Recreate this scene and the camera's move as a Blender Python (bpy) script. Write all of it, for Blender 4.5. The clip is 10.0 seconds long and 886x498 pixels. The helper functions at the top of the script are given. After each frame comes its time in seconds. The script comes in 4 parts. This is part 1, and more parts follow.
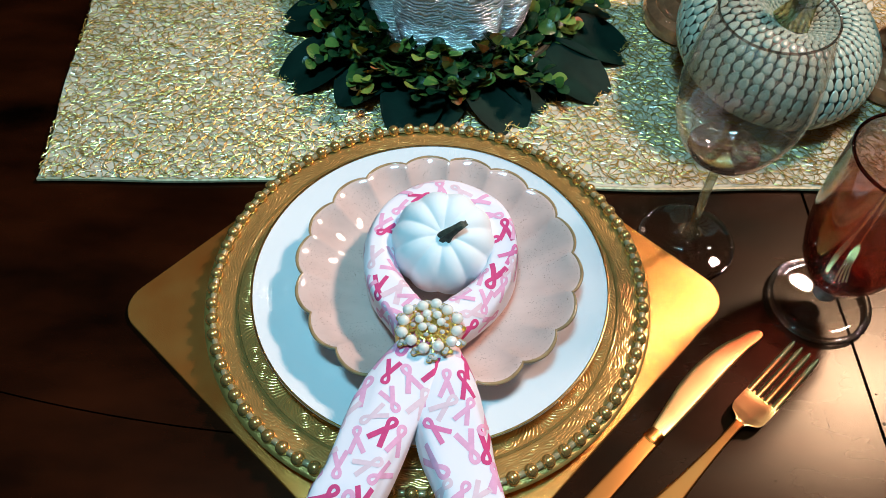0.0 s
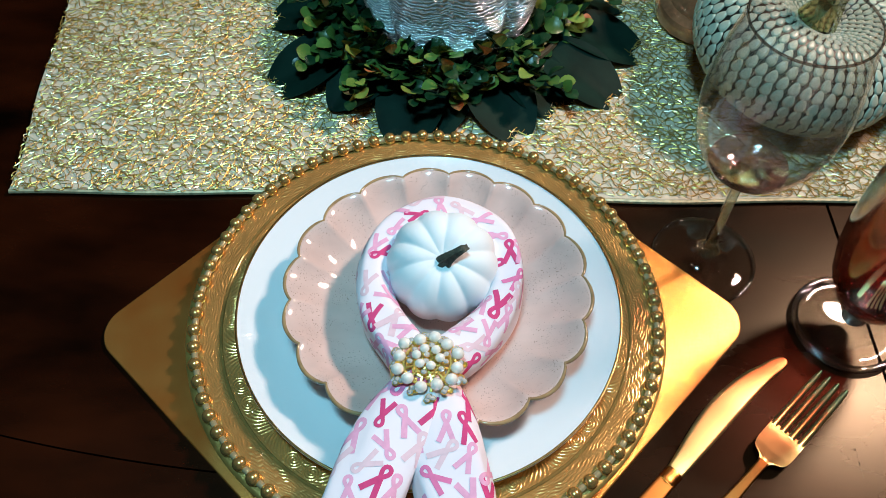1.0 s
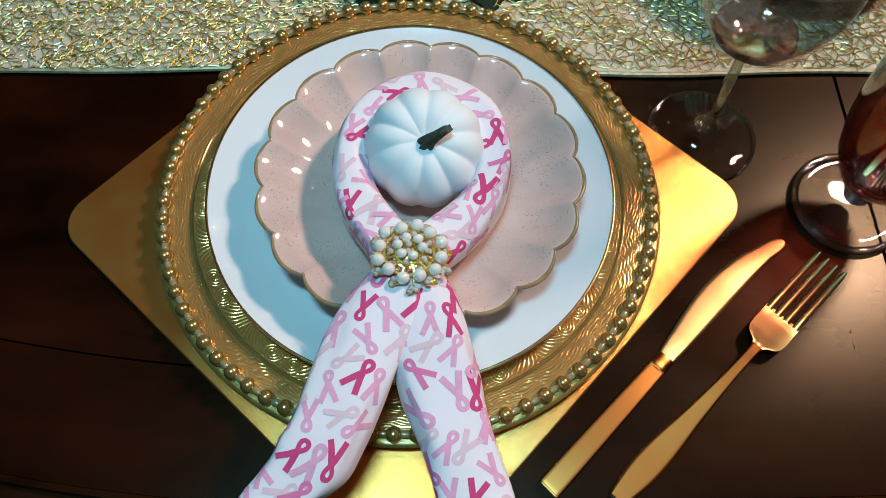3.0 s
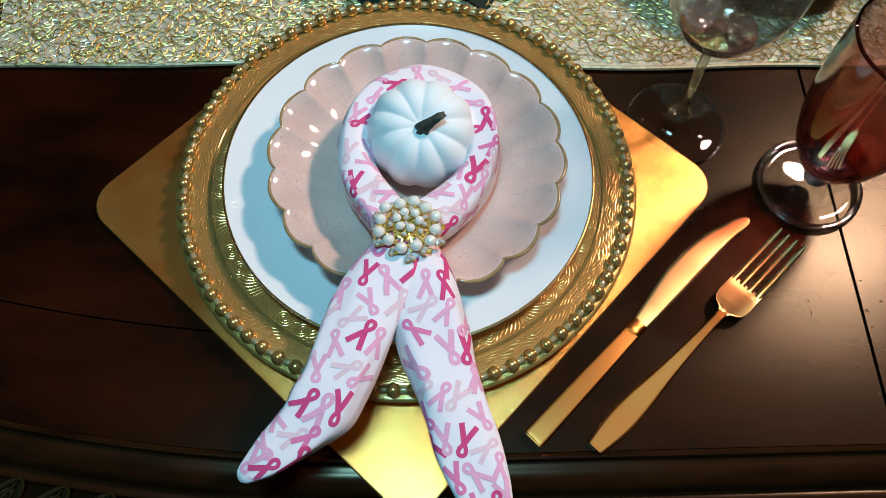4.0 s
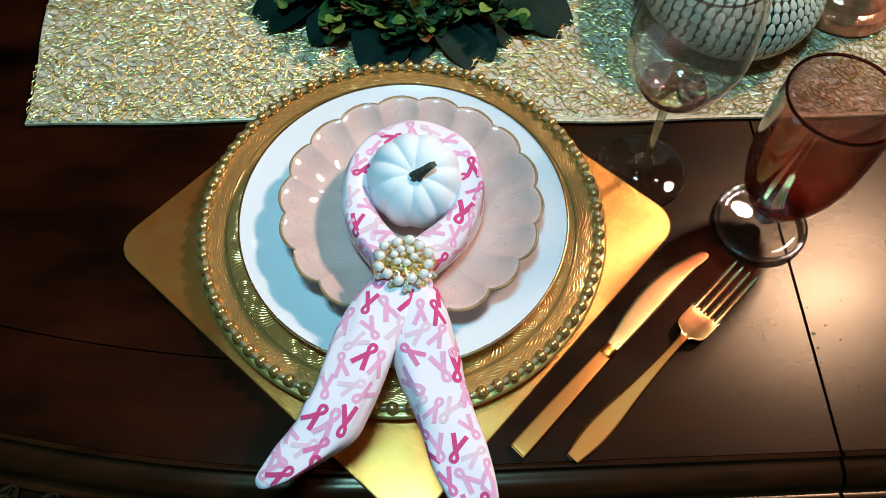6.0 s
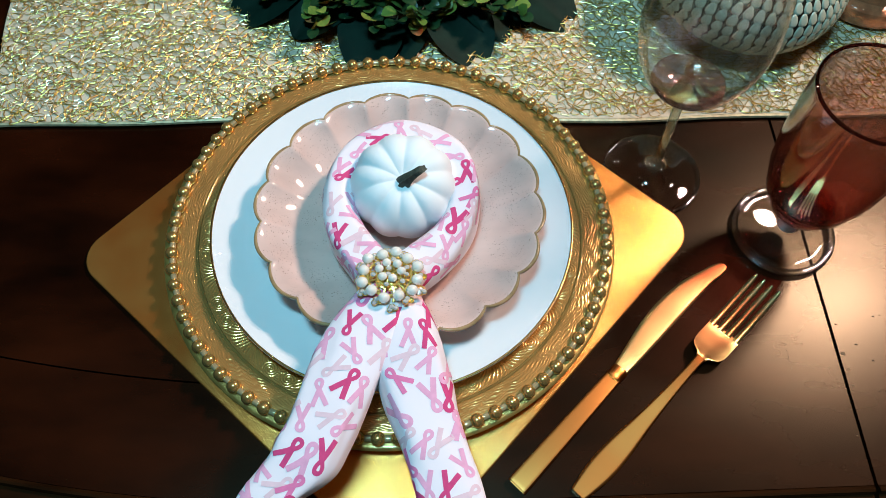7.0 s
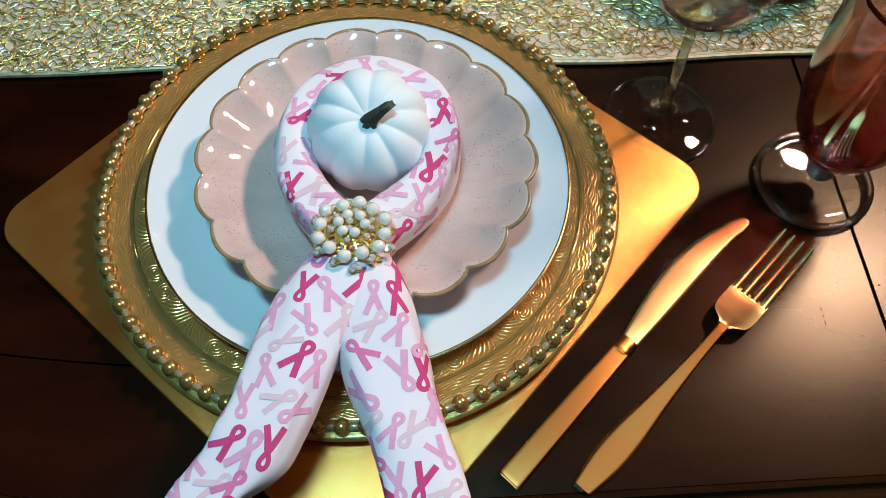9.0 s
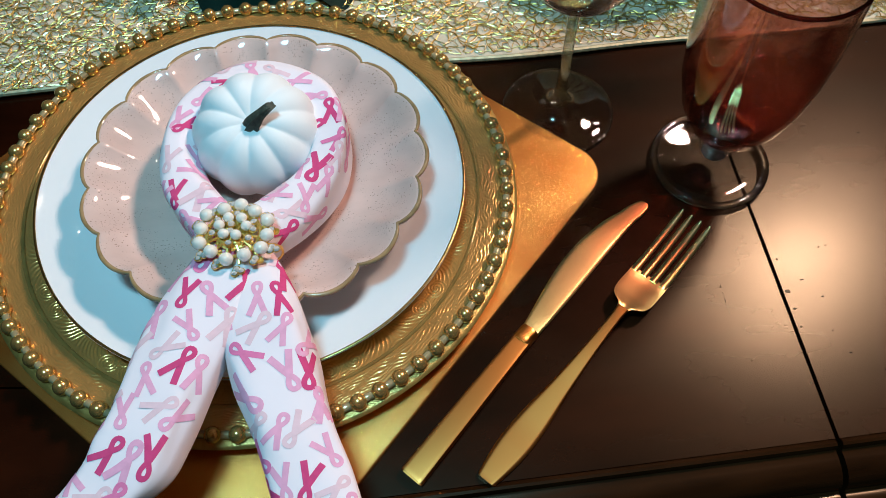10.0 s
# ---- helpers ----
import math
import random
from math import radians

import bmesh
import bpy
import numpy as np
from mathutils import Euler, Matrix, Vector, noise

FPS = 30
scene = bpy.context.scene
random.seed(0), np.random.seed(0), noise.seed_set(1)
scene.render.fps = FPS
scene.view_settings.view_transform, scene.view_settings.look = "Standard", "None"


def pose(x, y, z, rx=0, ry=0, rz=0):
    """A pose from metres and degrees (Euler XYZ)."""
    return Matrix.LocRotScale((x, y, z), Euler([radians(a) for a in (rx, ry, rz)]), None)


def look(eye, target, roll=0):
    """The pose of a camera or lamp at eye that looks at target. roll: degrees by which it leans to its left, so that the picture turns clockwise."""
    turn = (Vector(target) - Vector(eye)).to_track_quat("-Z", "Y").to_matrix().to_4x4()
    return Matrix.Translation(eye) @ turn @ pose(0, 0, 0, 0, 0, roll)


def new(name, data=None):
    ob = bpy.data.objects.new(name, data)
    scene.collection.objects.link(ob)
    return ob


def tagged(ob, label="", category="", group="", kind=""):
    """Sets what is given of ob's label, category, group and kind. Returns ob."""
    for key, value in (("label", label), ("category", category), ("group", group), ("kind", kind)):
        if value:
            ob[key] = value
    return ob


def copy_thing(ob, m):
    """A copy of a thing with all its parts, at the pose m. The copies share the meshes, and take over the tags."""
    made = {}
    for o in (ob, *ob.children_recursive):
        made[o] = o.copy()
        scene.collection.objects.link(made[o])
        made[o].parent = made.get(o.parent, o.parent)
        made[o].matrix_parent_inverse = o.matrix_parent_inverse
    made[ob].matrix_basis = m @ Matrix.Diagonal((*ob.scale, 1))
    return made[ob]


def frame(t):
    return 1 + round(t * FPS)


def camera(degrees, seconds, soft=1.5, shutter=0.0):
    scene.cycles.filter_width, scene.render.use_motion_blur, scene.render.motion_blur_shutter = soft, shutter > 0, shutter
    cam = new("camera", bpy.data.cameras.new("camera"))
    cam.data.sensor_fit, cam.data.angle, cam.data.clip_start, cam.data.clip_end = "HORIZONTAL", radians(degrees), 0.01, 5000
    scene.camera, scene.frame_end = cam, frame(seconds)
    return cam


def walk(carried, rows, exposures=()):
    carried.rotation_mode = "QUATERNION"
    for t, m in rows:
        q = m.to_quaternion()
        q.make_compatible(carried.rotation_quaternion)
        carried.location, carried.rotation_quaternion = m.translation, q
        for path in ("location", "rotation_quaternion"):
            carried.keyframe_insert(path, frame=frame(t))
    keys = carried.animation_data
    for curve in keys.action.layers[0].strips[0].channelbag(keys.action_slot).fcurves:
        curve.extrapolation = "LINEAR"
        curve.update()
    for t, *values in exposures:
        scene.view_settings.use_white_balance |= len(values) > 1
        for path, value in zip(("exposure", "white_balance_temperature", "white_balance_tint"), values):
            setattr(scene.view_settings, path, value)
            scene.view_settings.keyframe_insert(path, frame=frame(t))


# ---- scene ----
cam = camera(57.3, 10.0, soft=0.7)
PATH = [
    (0, (0.005, -0.021, 0.536), (0.011, 1.137, -1.094), 0.0),
    (0.5, (0.007, 0.0, 0.522), (0.009, 1.146, -1.117), -0.1),
    (1, (0.007, 0.027, 0.515), (0.008, 1.151, -1.14), -0.3),
    (1.5, (0.007, 0.044, 0.499), (0.013, 1.122, -1.186), -0.2),
    (2, (0.009, 0.053, 0.489), (0.024, 1.048, -1.246), 0.1),
    (2.5, (0.007, 0.058, 0.486), (0.032, 0.96, -1.299), 0.4),
    (3, (0.01, 0.048, 0.491), (0.038, 0.904, -1.316), 0.5),
    (4.5, (0.013, -0.012, 0.558), (0.039, 0.849, -1.247), 0.2),
    (5, (0.009, -0.031, 0.583), (0.049, 0.892, -1.191), 0.7),
    (5.5, (0.009, -0.035, 0.599), (0.06, 0.917, -1.16), 1.0),
    (7, (0.021, 0.004, 0.543), (0.064, 0.97, -1.208), 0.3),
    (7.5, (0.024, 0.018, 0.519), (0.061, 0.956, -1.247), 0.1),
    (8, (0.021, 0.019, 0.495), (0.059, 0.945, -1.278), 0.2),
    (8.5, (0.02, 0.02, 0.474), (0.06, 0.949, -1.297), 0.1),
    (9, (0.035, 0.02, 0.454), (0.084, 0.989, -1.295), -0.4),
    (9.5, (0.059, 0.015, 0.445), (0.127, 1.001, -1.294), -1.0),
    (10, (0.081, 0.005, 0.444), (0.196, 1.012, -1.279), -0.8),
]
walk(cam, [(t, look(eye, target, roll)) for t, eye, target, roll in PATH],
     exposures=[(0, 0.08), (1, 0.05), (2, -0.03), (3, -0.27), (4.5, -0.06), (5.5, 0.04), (7, 0.05), (8, -0.07), (9, -0.15), (10, -0.12)])

# ---------------------------------------------------------------- light
world = bpy.data.worlds.new("room_air")
scene.world = world
world.use_nodes = True
world.node_tree.nodes["Background"].inputs[0].default_value = (0.55, 0.80, 1.0, 1)
world.node_tree.nodes["Background"].inputs[1].default_value = 0.012


def lamp(name, kind, eye, target, watts, colour, size, size_y=0.0):
    data = bpy.data.lights.new(name, kind)
    data.energy, data.color = watts, colour
    if kind == "AREA":
        data.shape, data.size, data.size_y = "ELLIPSE", size, size_y or size
    else:
        data.shadow_soft_size = size
    ob = new(name, data)
    ob.matrix_world = look(eye, target)
    return ob


# pendant over the far corner of the table, a cool ceiling light over the near edge, and a small chandelier
lamp("pendant_light", "AREA", (1.09, 0.91, 1.40), (0.15, 0.28, 0.0), 30, (1.0, 0.69, 0.57), 0.22, 0.22)
lamp("ceiling_light", "AREA", (-0.10, 0.05, 1.70), (-0.05, 0.20, 0.0), 22, (0.30, 0.78, 1.0), 0.36, 0.15)
for bx, by in ((0.30, 1.10), (0.52, 1.22), (0.40, 1.42), (0.14, 1.40), (0.06, 1.18)):
    lamp("bulb_light", "POINT", (bx, by, 1.15), (0, 0.3, 0), 0.26, (1.0, 0.82, 0.62), 0.009)


# ---------------------------------------------------------------- materials
def material(name, colour, rough=0.5, metal=0.0, vary=0.0, grain=60.0, bump=0.0, bump_scale=200.0,
             spec=0.5, coat=0.0, stretch=(1, 1, 1), sheen=0.0, rough_vary=0.0, second=None):
    m = bpy.data.materials.new(name)
    m.use_nodes = True
    t = m.node_tree
    p = t.nodes["Principled BSDF"]
    p.inputs["Base Color"].default_value = (*colour, 1)
    p.inputs["Roughness"].default_value = rough
    p.inputs["Metallic"].default_value = metal
    p.inputs["Specular IOR Level"].default_value = spec
    p.inputs["Coat Weight"].default_value = coat
    p.inputs["Coat Roughness"].default_value = 0.06
    p.inputs["Sheen Weight"].default_value = sheen
    co = t.nodes.new("ShaderNodeTexCoord")
    mp = t.nodes.new("ShaderNodeMapping")
    mp.inputs["Scale"].default_value = stretch
    t.links.new(co.outputs["Object"], mp.inputs[0])
    if vary or second:
        n = t.nodes.new("ShaderNodeTexNoise")
        n.inputs["Scale"].default_value, n.inputs["Detail"].default_value = grain, 6
        t.links.new(mp.outputs[0], n.inputs["Vector"])
        r = t.nodes.new("ShaderNodeValToRGB")
        r.color_ramp.elements[0].position, r.color_ramp.elements[1].position = 0.32, 0.68
        other = second or tuple(c * (1 - vary) for c in colour)
        r.color_ramp.elements[0].color, r.color_ramp.elements[1].color = (*other, 1), (*colour, 1)
        t.links.new(n.outputs[0], r.inputs[0])
        t.links.new(r.outputs[0], p.inputs["Base Color"])
    if rough_vary:
        n = t.nodes.new("ShaderNodeTexNoise")
        n.inputs["Scale"].default_value, n.inputs["Detail"].default_value = grain * 0.7, 5
        t.links.new(mp.outputs[0], n.inputs["Vector"])
        q = t.nodes.new("ShaderNodeMapRange")
        q.inputs["To Min"].default_value, q.inputs["To Max"].default_value = rough - rough_vary, rough + rough_vary
        t.links.new(n.outputs[0], q.inputs[0])
        t.links.new(q.outputs[0], p.inputs["Roughness"])
    if bump:
        n = t.nodes.new("ShaderNodeTexNoise")
        n.inputs["Scale"].default_value, n.inputs["Detail"].default_value = bump_scale, 4
        t.links.new(mp.outputs[0], n.inputs["Vector"])
        b = t.nodes.new("ShaderNodeBump")
        b.inputs["Strength"].default_value, b.inputs["Distance"].default_value = bump, 0.001
        t.links.new(n.outputs[0], b.inputs["Height"])
        t.links.new(b.outputs[0], p.inputs["Normal"])
    return m


def thin_glass(name, tint, gloss=1.0, bend=0.05):
    """Thin blown glass: clear with a tint, bending light a little, glossy towards its edges."""
    m = bpy.data.materials.new(name)
    m.use_nodes = True
    t = m.node_tree
    t.nodes.clear()
    out = t.nodes.new("ShaderNodeOutputMaterial")
    clear, shine, mix = (t.nodes.new("ShaderNodeBsdfTransparent"), t.nodes.new("ShaderNodeBsdfGlossy"),
                         t.nodes.new("ShaderNodeMixShader"))
    glass, both = t.nodes.new("ShaderNodeBsdfGlass"), t.nodes.new("ShaderNodeMixShader")
    glass.inputs["Color"].default_value, glass.inputs["Roughness"].default_value, glass.inputs["IOR"].default_value = (*tint, 1), 0.0, 1.42
    both.inputs[0].default_value = bend
    clear.inputs[0].default_value = (*tint, 1)
    shine.inputs["Roughness"].default_value = 0.02
    lw, power, scale = t.nodes.new("ShaderNodeLayerWeight"), t.nodes.new("ShaderNodeMath"), t.nodes.new("ShaderNodeMath")
    power.operation, power.inputs[1].default_value = "POWER", 3.5
    scale.operation, scale.inputs[1].default_value, scale.inputs[2].default_value = "MULTIPLY_ADD", 0.75 * gloss, 0.04 * gloss
    lw.inputs[0].default_value = 0.5
    t.links.new(lw.outputs["Facing"], power.inputs[0])
    t.links.new(power.outputs[0], scale.inputs[0])
    t.links.new(scale.outputs[0], mix.inputs[0])
    t.links.new(clear.outputs[0], both.inputs[1])
    t.links.new(glass.outputs[0], both.inputs[2])
    t.links.new(both.outputs[0], mix.inputs[1])
    t.links.new(shine.outputs[0], mix.inputs[2])
    t.links.new(mix.outputs[0], out.inputs[0])
    return m


def shell(profile, wall):
    """A closed profile for blown glass: the outside up, the inside back down."""
    inner = [(max(r - wall, 0.0), z + (wall * 1.4 if i < 4 else 0.0)) for i, (r, z) in enumerate(profile)]
    return profile + [(profile[-1][0] - wall / 2, profile[-1][1] + wall / 2)] + inner[::-1]


def island_colours(m, stops):
    """Colour every loose piece of a mesh by chance from the stops."""
    t = m.node_tree
    g, r = t.nodes.new("ShaderNodeNewGeometry"), t.nodes.new("ShaderNodeValToRGB")
    r.color_ramp.interpolation = "LINEAR"
    while len(r.color_ramp.elements) < len(stops):
        r.color_ramp.elements.new(0.5)
    for e, (pos, colour) in zip(r.color_ramp.elements, stops):
        e.position, e.color = pos, (*colour, 1)
    t.links.new(g.outputs["Random Per Island"], r.inputs[0])
    t.links.new(r.outputs[0], t.nodes["Principled BSDF"].inputs["Base Color"])
    return m


WOOD = material("dark_walnut", (0.026, 0.0050, 0.0014), 0.24, second=(0.0007, 0.0003, 0.0002), grain=8, stretch=(0.8, 2.0, 2.0), bump=0.03,
                bump_scale=600, rough_vary=0.07, spec=0.25)
WOOD.node_tree.nodes["Principled BSDF"].inputs["Specular Tint"].default_value = (1.0, 0.84, 0.56, 1)
WOOD_EDGE = material("dark_walnut_edge", (0.028, 0.010, 0.0034), 0.22, vary=0.6, grain=14, stretch=(1.0, 5.0, 5.0), bump=0.04,
                     bump_scale=60, rough_vary=0.05, spec=0.26)
WOOD_EDGE.node_tree.nodes["Principled BSDF"].inputs["Specular Tint"].default_value = (1.0, 0.80, 0.55, 1)
CARVED = material("dark_carved_wood", (0.040, 0.029, 0.012), 0.17, vary=0.75, grain=120, bump=0.2, bump_scale=300, rough_vary=0.08)
DARK_GAP = material("dark_gap", (0.006, 0.004, 0.003), 0.9)
GOLD_MAT = material("gold_leaf_mat", (0.97, 0.50, 0.13), 0.235, 0.87, second=(0.80, 0.25, 0.045), grain=16, bump=0.20, bump_scale=1600, rough_vary=0.06)
GOLD_EDGE = material("gold_mat_edge", (0.62, 0.36, 0.08), 0.5, 1.0, vary=0.4, grain=80)
CHARGER_GOLD = material("antique_gold_glass", (0.76, 0.41, 0.125), 0.22, 0.64, vary=0.22, grain=40, bump=0.10, bump_scale=500,
                        coat=0.45, rough_vary=0.05)
BEAD_GOLD = material("gold_bead", (0.86, 0.54, 0.18), 0.22, 0.80, vary=0.35, grain=220, coat=0.6)
LINK_GLASS = material("pale_gold_glass", (0.66, 0.54, 0.30), 0.16, 0.5, vary=0.3, grain=300, coat=1.0)
PORCELAIN = material("white_porcelain", (0.80, 0.83, 0.85), 0.12, vary=0.03, grain=8, coat=0.6)
GOLD_LINE = material("thin_gold_line", (0.75, 0.52, 0.2), 0.25, 1.0, vary=0.4, grain=120)
STEEL_GOLD = material("brushed_gold_steel", (0.74, 0.30, 0.075), 0.28, 1.0, vary=0.06, grain=18, rough_vary=0.02)
BLADE_GOLD = material("polished_gold_steel", (1.0, 0.87, 0.38), 0.28, 1.0, vary=0.05, grain=18, rough_vary=0.02)
CLOTH = material("white_cotton", (0.88, 0.80, 0.85), 0.85, vary=0.04, grain=30, bump=0.16, bump_scale=3000, sheen=0.2, spec=0.2)
PINKS = [material("ribbon_hot_pink", (0.68, 0.070, 0.215), 0.85, vary=0.12, grain=300, spec=0.2),
         material("ribbon_rose", (0.79, 0.21, 0.41), 0.85, vary=0.10, grain=300, spec=0.2),
         material("ribbon_light_pink", (0.85, 0.41, 0.585), 0.85, vary=0.10, grain=300, spec=0.2),
         material("ribbon_dusty_pink", (0.82, 0.58, 0.64), 0.85, vary=0.08, grain=300, spec=0.2)]
FOAM = material("white_matte_foam", (0.80, 0.86, 0.88), 0.75, vary=0.03, grain=40, bump=0.10, bump_scale=260, spec=0.25)
STEM = material("dark_mossy_stem", (0.085, 0.085, 0.055), 0.7, second=(0.012, 0.012, 0.010), grain=180, bump=0.8, bump_scale=500)
PEARL = material("ivory_pearl", (0.94, 0.88, 0.79), 0.14, 0.10, vary=0.04, grain=90, coat=1.0, spec=0.7)
GOLD_WIRE = material("bright_gold", (1.0, 0.70, 0.20), 0.28, 0.75, vary=0.25, grain=300)
CRYSTAL = material("rhinestone", (0.96, 0.94, 0.88), 0.05, 0.45, vary=0.25, grain=700, coat=1.0)
LINEN = material("cream_backing", (0.68, 0.60, 0.45), 0.8, vary=0.25, grain=90, bump=0.4, bump_scale=700, spec=0.2)
HEM = material("gold_hem", (0.62, 0.55, 0.34), 0.5, 0.5, vary=0.4, grain=200)
THREAD = island_colours(material("metallic_thread", (0.8, 0.65, 0.3), 0.34, 0.70),
                        [(0.0, (0.32, 0.18, 0.035)), (0.45, (0.50, 0.33, 0.075)), (0.85, (0.64, 0.48, 0.17)), (1.0, (0.90, 0.83, 0.66))])
LEAF = island_colours(material("eucalyptus_leaf", (0.05, 0.09, 0.03), 0.30, bump=0.3, bump_scale=300, spec=0.35),
                      [(0.0, (0.006, 0.026, 0.013)), (0.55, (0.014, 0.052, 0.018)), (0.84, (0.045, 0.105, 0.022)),
                       (0.97, (0.20, 0.27, 0.05))])
TIP_LEAF = island_colours(material("yellowing_leaf", (0.3, 0.3, 0.05), 0.40, bump=0.3, bump_scale=300, spec=0.2),
                          [(0.0, (0.09, 0.17, 0.03)), (0.6, (0.18, 0.26, 0.05)), (0.88, (0.32, 0.22, 0.05)), (1.0, (0.40, 0.13, 0.05))])
BIG_LEAF = material("dark_waxy_leaf", (0.007, 0.026, 0.018), 0.55, vary=0.5, grain=40, bump=0.15, bump_scale=200, spec=0.06)
TWIG = material("twig", (0.05, 0.045, 0.02), 0.7, vary=0.4, grain=200)
CLEAR_THIN = thin_glass("thin_clear_glass", (0.985, 0.962, 0.952), 0.8, 0.07)
PINK_THIN = thin_glass("thin_rose_glass", (0.78, 0.60, 0.56), 1.5, 0.22)


def fade_tint(m, z0, low, z1, high):
    """Tint of blown glass that grows from the rim down."""
    t = m.node_tree
    co, sep, q, mix = (t.nodes.new("ShaderNodeTexCoord"), t.nodes.new("ShaderNodeSeparateXYZ"), t.nodes.new("ShaderNodeMapRange"), t.nodes.new("ShaderNodeMix"))
    mix.data_type = "RGBA"
    q.inputs["From Min"].default_value, q.inputs["From Max"].default_value = z0, z1
    mix.inputs["A"].default_value, mix.inputs["B"].default_value = (*low, 1), (*high, 1)
    t.links.new(co.outputs["Object"], sep.inputs[0])
    t.links.new(sep.outputs["Z"], q.inputs[0])
    t.links.new(q.outputs[0], mix.inputs["Factor"])
    for node in t.nodes:
        if node.bl_idname in ("ShaderNodeBsdfTransparent", "ShaderNodeBsdfGlass"):
            t.links.new(mix.outputs["Result"], node.inputs["Color"])


fade_tint(PINK_THIN, 0.070, (0.87, 0.54, 0.50), 0.166, (0.96, 0.84, 0.81))
FOOT_RIM = thin_glass("foot_rim_glass", (0.90, 0.92, 0.92), 2.2, 0.75)
AMBER = material("copper_lustre_glass", (0.72, 0.27, 0.13), 0.12, 0.45, vary=0.5, grain=90, bump=0.5, bump_scale=220, coat=1.0)
PLASTER = material("room_plaster", (0.16, 0.115, 0.08), 0.9, vary=0.06, grain=3, bump=0.1, bump_scale=80)
CEILING = material("ceiling_paint", (0.40, 0.26, 0.16), 0.9, vary=0.04, grain=3, bump=0.1, bump_scale=80)
FLOOR = material("floor_boards", (0.10, 0.055, 0.03), 0.45, vary=0.4, grain=6, stretch=(1, 9, 1), bump=0.1, bump_scale=60)
MINT = material("mint_scale_glaze", (0.48, 0.54, 0.42), 0.32, vary=0.2, grain=60, coat=0.25)
SCALE_GAP = material("dark_between_scales", (0.030, 0.026, 0.018), 0.4, 0.3, vary=0.4, grain=120)
GILT_STEM = material("gilt_green_stem", (0.55, 0.52, 0.20), 0.16, 0.9, vary=0.6, grain=14, coat=1.0)

# speckled pink glaze
PINK_GLAZE = material("speckled_pink_glaze", (0.72, 0.52, 0.46), 0.50, vary=0.20, grain=24, coat=0.9, spec=0.25, stretch=(1, 1.6, 1))


def speckles(m):
    t = m.node_tree
    p = t.nodes["Principled BSDF"]
    base = p.inputs["Base Color"].links[0].from_socket
    co = t.nodes.new("ShaderNodeTexCoord")
    last = base
    for scale, limit, dark in ((470, 0.15, (0.30, 0.19, 0.15, 1)), (850, 0.18, (0.38, 0.25, 0.21, 1))):
        v = t.nodes.new("ShaderNodeTexVoronoi")
        v.inputs["Scale"].default_value = scale
        n = t.nodes.new("ShaderNodeTexNoise")
        n.inputs["Scale"].default_value = scale * 0.12
        less = t.nodes.new("ShaderNodeMath")
        less.operation = "MULTIPLY"
        r = t.nodes.new("ShaderNodeMapRange")
        r.inputs["From Min"].default_value, r.inputs["From Max"].default_value = limit + 0.06, limit
        r2 = t.nodes.new("ShaderNodeMapRange")
        r2.inputs["From Min"].default_value, r2.inputs["From Max"].default_value = 0.48, 0.56
        mix = t.nodes.new("ShaderNodeMix")
        mix.data_type = "RGBA"
        t.links.new(co.outputs["Object"], v.inputs["Vector"])
        t.links.new(co.outputs["Object"], n.inputs["Vector"])
        t.links.new(v.outputs["Distance"], r.inputs[0])
        t.links.new(n.outputs[0], r2.inputs[0])
        t.links.new(r.outputs[0], less.inputs[0])
        t.links.new(r2.outputs[0], less.inputs[1])
        t.links.new(less.outputs[0], mix.inputs["Factor"])
        t.links.new(last, mix.inputs["A"])
        mix.inputs["B"].default_value = dark
        last = mix.outputs["Result"]
    t.links.new(last, p.inputs["Base Color"])


speckles(PINK_GLAZE)
PINK_GLAZE.node_tree.nodes["Principled BSDF"].inputs["Coat Roughness"].default_value = 0.03


BAND_GOLD = material("embossed_gold_band", (0.58, 0.36, 0.10), 0.30, 0.60, vary=0.40, grain=120, bump=0.30, bump_scale=700, coat=0.5)

# pressed glass of the centrepiece: fine wavy threads around the body
SPUN = material("spun_silver_glass", (0.80, 0.90, 0.95), 0.20, 0.55, coat=1.0)


def wavy_threads(m, scale, strength):
    t = m.node_tree
    co, w, b, ramp = (t.nodes.new("ShaderNodeTexCoord"), t.nodes.new("ShaderNodeTexWave"), t.nodes.new("ShaderNodeBump"),
                      t.nodes.new("ShaderNodeValToRGB"))
    w.wave_type, w.bands_direction = "BANDS", "Z"
    w.inputs["Scale"].default_value, w.inputs["Distortion"].default_value = scale, 11
    w.inputs["Detail"].default_value, w.inputs["Detail Scale"].default_value = 3, 1.2
    b.inputs["Strength"].default_value, b.inputs["Distance"].default_value = strength, 0.0075
    ramp.color_ramp.elements[0].color, ramp.color_ramp.elements[1].color = (0.66, 0.76, 0.82, 1), (1.0, 1.0, 1.0, 1)
    ramp.color_ramp.elements[0].position, ramp.color_ramp.elements[1].position = 0.15, 0.55
    p = t.nodes["Principled BSDF"]
    t.links.new(co.outputs["Object"], w.inputs["Vector"])
    t.links.new(w.outputs["Fac"], b.inputs["Height"])
    t.links.new(w.outputs["Fac"], ramp.inputs[0])
    t.links.new(ramp.outputs[0], p.inputs["Base Color"])
    t.links.new(b.outputs[0], p.inputs["Normal"])


wavy_threads(SPUN, 95, 1.0)


